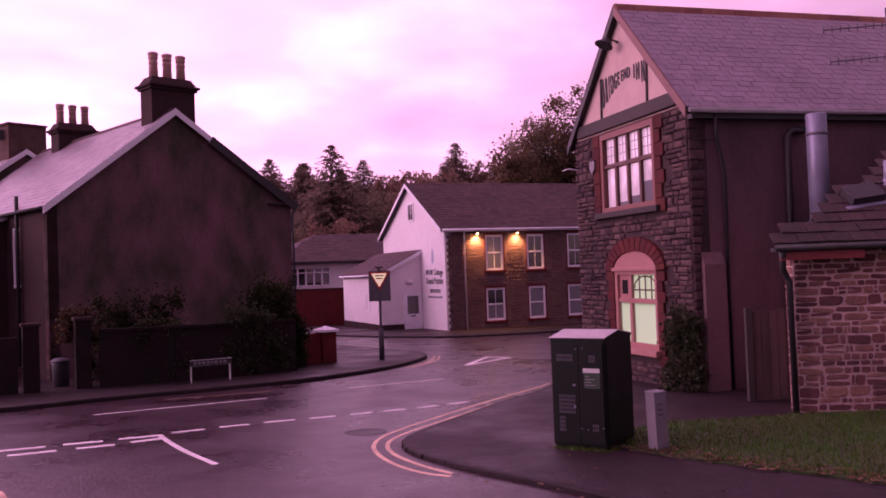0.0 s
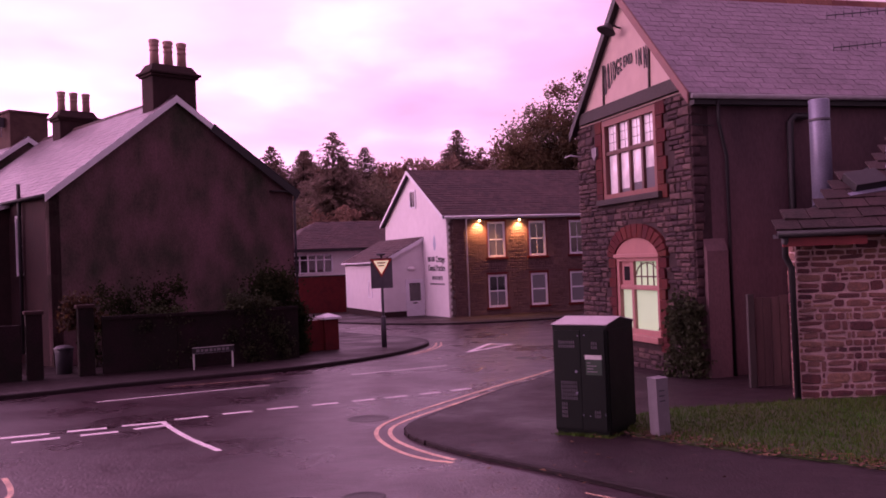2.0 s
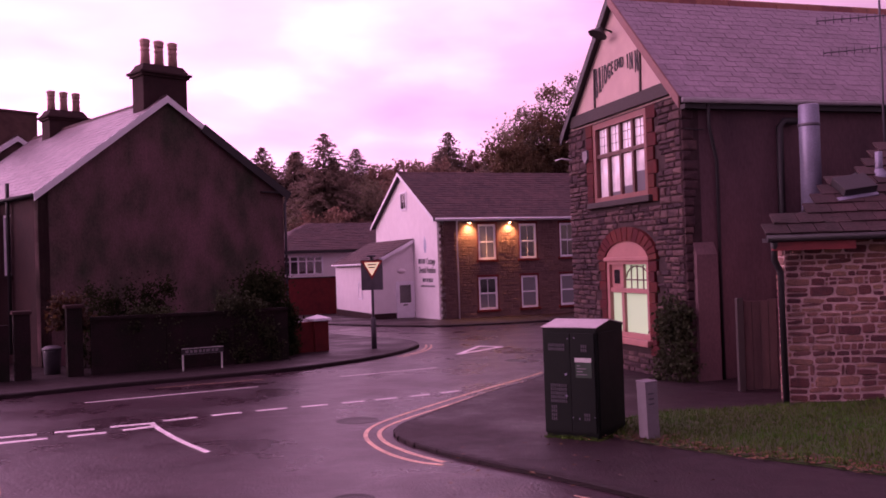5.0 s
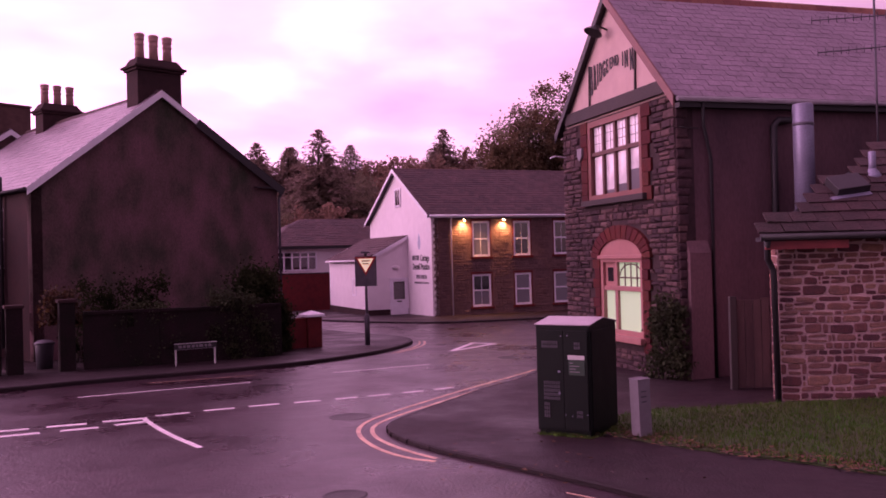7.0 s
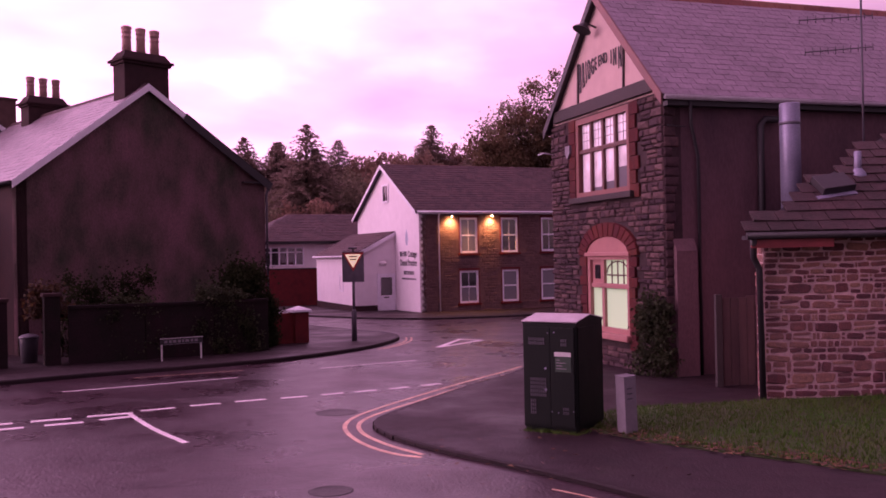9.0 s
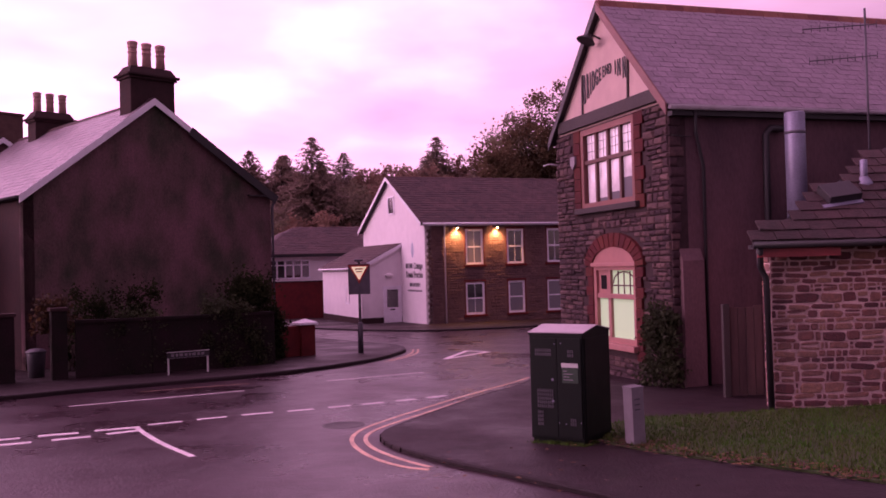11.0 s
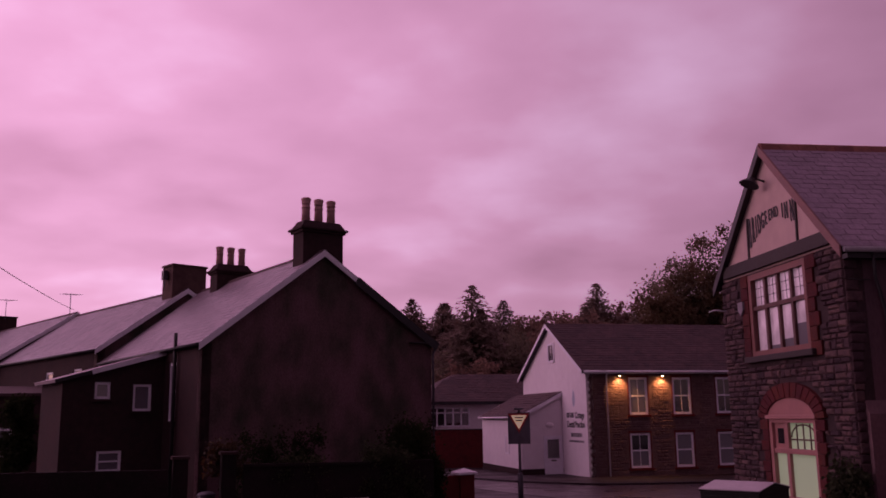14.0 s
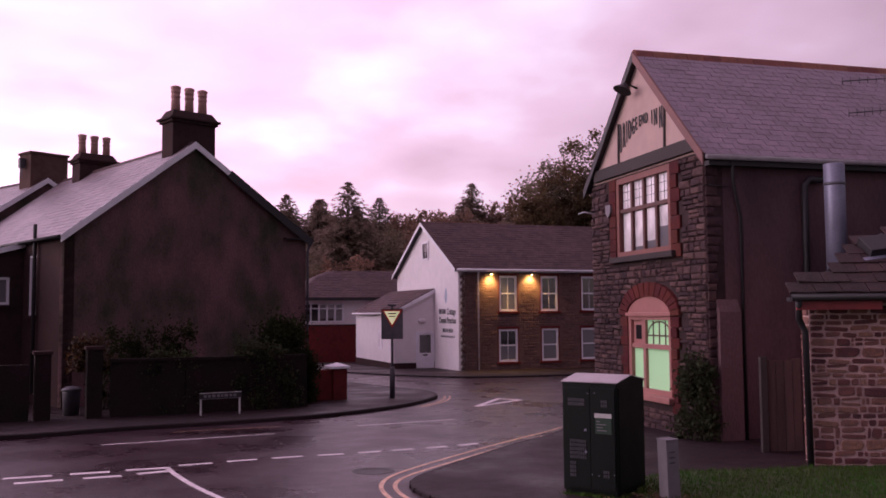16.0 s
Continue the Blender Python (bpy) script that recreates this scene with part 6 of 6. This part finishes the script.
def build_bungalow():
    b = thing("bungalow", Matrix.Translation((-11.2, 62, 0)) @ pose(0, 0, 0, 0, 0, 24), "white bungalow with a dark hipped roof", "house")
    L, D, ze = 13.0, 9, 3.4
    zb = -1.2
    hole = [(0.5, 1.7, 3.5, 3.05)]
    part("front_wall", wall_with_holes(L, ze, 0.3, hole, zb), RENDER_WHITE, b)
    part("side_wall", box(0, 0.3, zb, 0.3, D, ze), RENDER_WHITE, b)
    part("side_wall", box(L - 0.3, 0.3, zb, L, D, ze), RENDER_WHITE, b)
    part("back_wall", box(0.3, D - 0.3, zb, L - 0.3, D, ze), RENDER_WHITE, b)
    o = 0.5
    bm = bmesh.new()
    lo = [bm.verts.new(p) for p in ((-o, -o, ze), (L + o, -o, ze), (L + o, D + o, ze), (-o, D + o, ze))]
    r0, r1 = bm.verts.new((3.6, D / 2, ze + 2.1)), bm.verts.new((L - 3.6, D / 2, ze + 2.1))
    bm.faces.new((lo[0], lo[1], r1, r0)); bm.faces.new((lo[1], lo[2], r1)); bm.faces.new((lo[2], lo[3], r0, r1)); bm.faces.new((lo[3], lo[0], r0))
    bm.faces.new(lo[::-1])
    roof = part("roof", bm, TILE, b, "dark brown tiles")
    part("fascia", box(-o, -o - 0.04, ze - 0.18, L + o, -o, ze), DARK_PAINT, b)
    rise = Vector((0, D / 2 + o, 2.1))
    run, lean = rise.length, 3.6 + o
    tiles = slate_places((-o, -o - 0.03, ze), (1, 0, 0), rise, L + 2 * o, run, 0.42, 0.33, 0.03, 91,
                         inside=lambda x, y: lean * y / run < x < L + 2 * o - lean * y / run)
    lay_pieces("roof_tile", roof, TILE, "slate", tiles, (2, 0, 4), 150)
    bay = new("window"); bay.parent = b; bay.matrix_local = Matrix.Translation((0.5, 0, 1.7))
    fr = bmesh.new()
    box(0, -0.05, 0, 3, 0.1, 0.1, bm=fr); box(0, -0.05, 1.25, 3, 0.1, 1.35, bm=fr); box(0, -0.05, 0.92, 3, 0.1, 1.0, bm=fr)
    for i in range(6):
        box(i * 0.58, -0.06, 0, i * 0.58 + 0.1, 0.1, 1.35, bm=fr)
    part("window_frame", fr, WHITE_PAINT, bay)
    for i in range(5):
        part("pane", box(i * 0.58 + 0.1, 0.03, 0.1, i * 0.58 + 0.58, 0.04, 1.25), GLASS, bay)
    f = thing("brick_wall", Matrix.Translation((-10.5, 57.2, gz(0, 57))) @ pose(0, 0, 0, 0, 0, 12), "tall red brick wall before the bungalow", "wall")
    part("wall_length", box(-4, 0, -0.2, 4.5, 0.25, 2.4, 0.01), BRICK_RED, f)
    part("wall_length", box(4.5, 0, -0.2, 6.0, 0.25, 2.75, 0.01), BRICK_RED, f)
    part("coping", box(-4, -0.04, 2.4, 4.5, 0.29, 2.47), BRICK_DARK, f)


build_bungalow()


# ---- a house close by, whose eaves reach into view ----
def build_near_house():
    h = thing("corner_house", Matrix.Translation((-5.50, 6.60, 0)), "dark rendered house with overhanging eaves beside the road", "house")
    L, W, ze, zr = 13.0, 7.5, 5.95, 8.4
    zb = -0.4
    part("side_wall", box(-0.3, -L, zb, 0.0, 0, ze), RENDER_BROWN, h)
    part("side_wall", box(-W, -L, zb, -W + 0.3, 0, ze), RENDER_BROWN, h)
    for y in (-0.3, -L):
        part("gable_wall", move(gable_poly([(0.3, zb), (W - 0.3, zb), (W - 0.3, ze), (W / 2, zr - 0.1), (0.3, ze)], 0.3), Matrix.Translation((-W, y, 0))), RENDER_BROWN, h)
    gable_roof(h, pose(0, 0, 0, 0, 0, 90) @ Matrix.Translation((-L, 0, 0)), L, W, ze, zr, 0.32, 0.2, 0.25, SLATE_PALE, 0.32, 0.26, 0.014, (0, 0, 6), seed=81, barge=DARK_PAINT, bargew=0.2)
    gutter(h, (0.36, -L, ze - 0.32), (0.36, 0.2, ze - 0.32), 0.08)
    part("bracket", beam((0.02, 0.1, ze - 0.5), (0.34, 0.1, ze - 0.3), 0.06, 0.08), DARK_PAINT, h)


build_near_house()


# ---- hill and woods ----
def hz(x, y):
    """Height of the wooded hill behind the houses."""
    t = min(1.0, max(0.0, (y - 74) / 45))
    return gz(x, y) + 8.6 * t * t * (3 - 2 * t) + 0.6 * math.sin(x * 0.06)


def build_hill():
    bm = bmesh.new()
    xs = [-160 + i * 10 for i in range(36)]
    ys = [73, 80, 86, 92, 100, 110, 125, 145, 180, 260]
    g = [[bm.verts.new((x, y, hz(x, y) - (1.5 if j == 0 else 0))) for x in xs] for j, y in enumerate(ys)]
    for j in range(len(ys) - 1):
        for i in range(len(xs) - 1):
            bm.faces.new((g[j][i], g[j][i + 1], g[j + 1][i + 1], g[j + 1][i]))
    solo("hillside", bm, HILL, "dark wooded hillside behind the houses", "hill", kind="structure")


build_hill()


def conifer(m, h, r, seed, material, label):
    t = thing("conifer_tree", m, label, "tree", "trees on the hill")
    rnd = random.Random(seed)
    part("trunk", tube([(0, 0, -0.5), (rnd.uniform(-0.1, 0.1), 0, h * 0.5), (0, 0, h * 0.97)], [h * 0.018, h * 0.012, 0.02], 7), BARK, t)
    V, F = [], []
    z = h * 0.12
    while z < h:
        k = 1 - (z - h * 0.12) / (h * 0.88)
        n = int(12 + 6 * k)
        for i in range(n):
            a = rnd.uniform(0, math.tau)
            l = r * 1.3 * k ** 0.72 * (0.55 + 0.55 * rnd.random()) + 0.06
            dx, dy = math.cos(a), math.sin(a)
            steps = max(4, int(l / 0.26))
            for s in range(steps):
                q = ((s + rnd.random()) / steps) ** 0.7
                p = Vector((dx * l * q, dy * l * q, z - l * q * 0.28 + rnd.uniform(-0.1, 0.1) + (0.35 * k * q * q)))
                for _ in range(2):
                    e = Vector((dx * 0.6 + rnd.uniform(-0.8, 0.8), dy * 0.6 + rnd.uniform(-0.8, 0.8), rnd.uniform(-0.35, 0.3))).normalized() * rnd.uniform(0.3, 0.7) * (0.35 + 0.65 * min(1, 3 * k))
                    w = Vector((-e.y, e.x, rnd.uniform(-0.2, 0.2))).normalized() * rnd.uniform(0.10, 0.19)
                    o = len(V)
                    V += [tuple(p + w), tuple(p - w), tuple(p + e)]
                    F.append((o, o + 1, o + 2))
        z += max(0.16, h * 0.02)
    raw_part("crown", V, F, material, t)
    return t


def broadleaf(m, h, r, seed, material, label, leaves, size, group="trees on the hill", name="broadleaf_tree"):
    t = thing(name, m, label, "tree", group)
    rnd = random.Random(seed)
    tr = bmesh.new()
    tube([(0, 0, -0.5), (0.1, 0, h * 0.25), (0, 0.1, h * 0.5), (0.05, 0, h * 0.9)], [h * 0.022, h * 0.017, h * 0.012, 0.02], 8, tr)
    tips = []
    for i in range(16):
        a = i * 2.4 + rnd.uniform(-0.4, 0.4)
        z0 = h * rnd.uniform(0.18, 0.75)
        k = 1 - ((z0 / h - 0.45) / 0.65) ** 2
        l = r * max(0.25, k) * rnd.uniform(0.7, 1.05)
        e = Vector((math.cos(a) * l, math.sin(a) * l, min(h * 0.97, z0 + l * rnd.uniform(0.3, 0.9))))
        mid = Vector((e.x * 0.5, e.y * 0.5, z0 + (e.z - z0) * 0.35))
        tube([(0, 0, z0), mid, e], [h * 0.008, h * 0.005, 0.015], 6, tr)
        tips += [e, mid.lerp(e, 0.5), e + Vector((0, 0, 0.4)), mid]
    tips.append(Vector((0, 0, h)))
    tips.append(Vector((0, 0, h * 0.85)))
    part("trunk", tr, BARK, t)
    clump = []
    for p in tips:
        for _ in range(5):
            clump.append((p + Vector((rnd.gauss(0, r * 0.17), rnd.gauss(0, r * 0.17), rnd.gauss(0, h * 0.055))), rnd.uniform(0.25, 0.62) * r * 0.3))
    def where(q):
        c, s = clump[q.randrange(len(clump))]
        return c + Vector((q.gauss(0, s * 0.75), q.gauss(0, s * 0.75), q.gauss(0, s * 0.65)))
    V, F = leaf_cloud(leaves, size, where, seed)
    raw_part("crown", V, F, material, t)
    return t


def build_woods():
    rnd = random.Random(12)
    protos = [conifer(Matrix.Translation((-19, 100, hz(-19, 100))), 12.5, 4.6, 1, CONIFER_HAZED, "dark conifer on the wooded hill"),
              conifer(Matrix.Translation((-26, 112, hz(-26, 112))), 11.5, 3.8, 2, CONIFER_HAZED, "dark slim conifer on the wooded hill"),
              broadleaf(Matrix.Translation((-31, 96, hz(-31, 96))), 9.5, 3.6, 3, AUTUMN_HAZED, "rusty autumn tree on the wooded hill", 6500, 0.32),
              broadleaf(Matrix.Translation((-9, 92, hz(-9, 92))), 9, 3.6, 4, WOOD_GREEN_HAZED, "dark green tree on the wooded hill", 6500, 0.32),
              broadleaf(Matrix.Translation((-2, 98, hz(-2, 98))), 9.5, 3.4, 5, AUTUMN_HAZED, "rusty autumn tree on the wooded hill", 6500, 0.32)]
    spots = []
    for row, (y, step) in enumerate(((86, 4.2), (95, 3.6), (106, 3.2), (118, 3.0), (132, 3.2))):
        x = -62 - row * 4
        while x < 50 + row * 4:
            spots.append((x + rnd.uniform(-1.2, 1.2), y + rnd.uniform(-3, 3), row))
            x += step * rnd.uniform(0.8, 1.3)
    for x, y, row in spots:
        if x / y < -0.40:
            continue
        k = rnd.random()
        if row == 0:
            p = protos[2] if k < 0.4 else (protos[3] if k < 0.75 else protos[4])
            s = rnd.uniform(0.55, 0.85)
        elif row >= 3:
            p = protos[0] if k < 0.27 else (protos[1] if k < 0.44 else (protos[2] if k < 0.62 else (protos[3] if k < 0.82 else protos[4])))
            s = rnd.uniform(0.86, 1.04) if k < 0.44 else rnd.uniform(0.72, 0.95)
        else:
            p = protos[0] if k < 0.34 else (protos[1] if k < 0.58 else (protos[2] if k < 0.72 else (protos[3] if k < 0.88 else protos[4])))
            s = rnd.uniform(0.65, 0.95)
        copy_thing(p, Matrix.Translation((x, y, hz(x, y))) @ pose(0, 0, 0, 0, 0, rnd.uniform(0, 360)) @ Matrix.Diagonal((s, s, s, 1)))


build_woods()
conifer(Matrix.Translation((-10.8, 89, hz(-10.8, 89))), 15.0, 5.4, 21, CONIFER_HAZED, "tall dark conifer standing above the woods")
for i, (x, y, h, r) in enumerate(((7.0, 64, 11.8, 3.1), (9.0, 66, 14.4, 3.8), (10.8, 64, 15.4, 4.1), (13.5, 66, 15.6, 4.0), (4.4, 70, 8.6, 2.3))):
    broadleaf(Matrix.Translation((x, y, gz(x, y))), h, r, 31 + i, WOOD_GREEN_HAZED if i == 1 else TREE_BROWN, "tall autumn tree behind the cottage", 32000, 0.17, "trees behind the cottage")


# ---- overhead wires ----
def wire(a, b, sag, label):
    P = [Vector(a).lerp(Vector(b), i / 20) - Vector((0, 0, sag * (1 - (2 * i / 20 - 1) ** 2))) for i in range(21)]
    solo("overhead_wire", tube(P, 0.012, 5), DARK_PAINT, label, "wire", "overhead wires")


def roof_aerial():
    a = thing("tv_aerial", Matrix.Translation((8.55, 16.9, 0)), "pair of thin television aerials above the outbuilding roof", "aerial", "roof aerials")
    part("mast", tube([(0, 0, 3.9), (0, 0, 7.1)], 0.022, 8), GREY_METAL, a)
    for z, l in ((6.75, 1.35), (6.15, 1.25)):
        p, q = Vector((-l, -0.35, z - 0.12)), Vector((0.25, 0.06, z + 0.06))
        part("boom", tube([p, q], 0.011, 6), GREY_METAL, a)
        for i in range(10):
            c = p.lerp(q, i / 9)
            part("element", tube([c + Vector((0, 0, 0.07)), c - Vector((0, 0, 0.07))], 0.007, 5), GREY_METAL, a)


roof_aerial()
wire((-23.0, 38.0, 7.45), (-13.2, 16.6, 6.45), 0.1, "thin black overhead wire above the roofs")
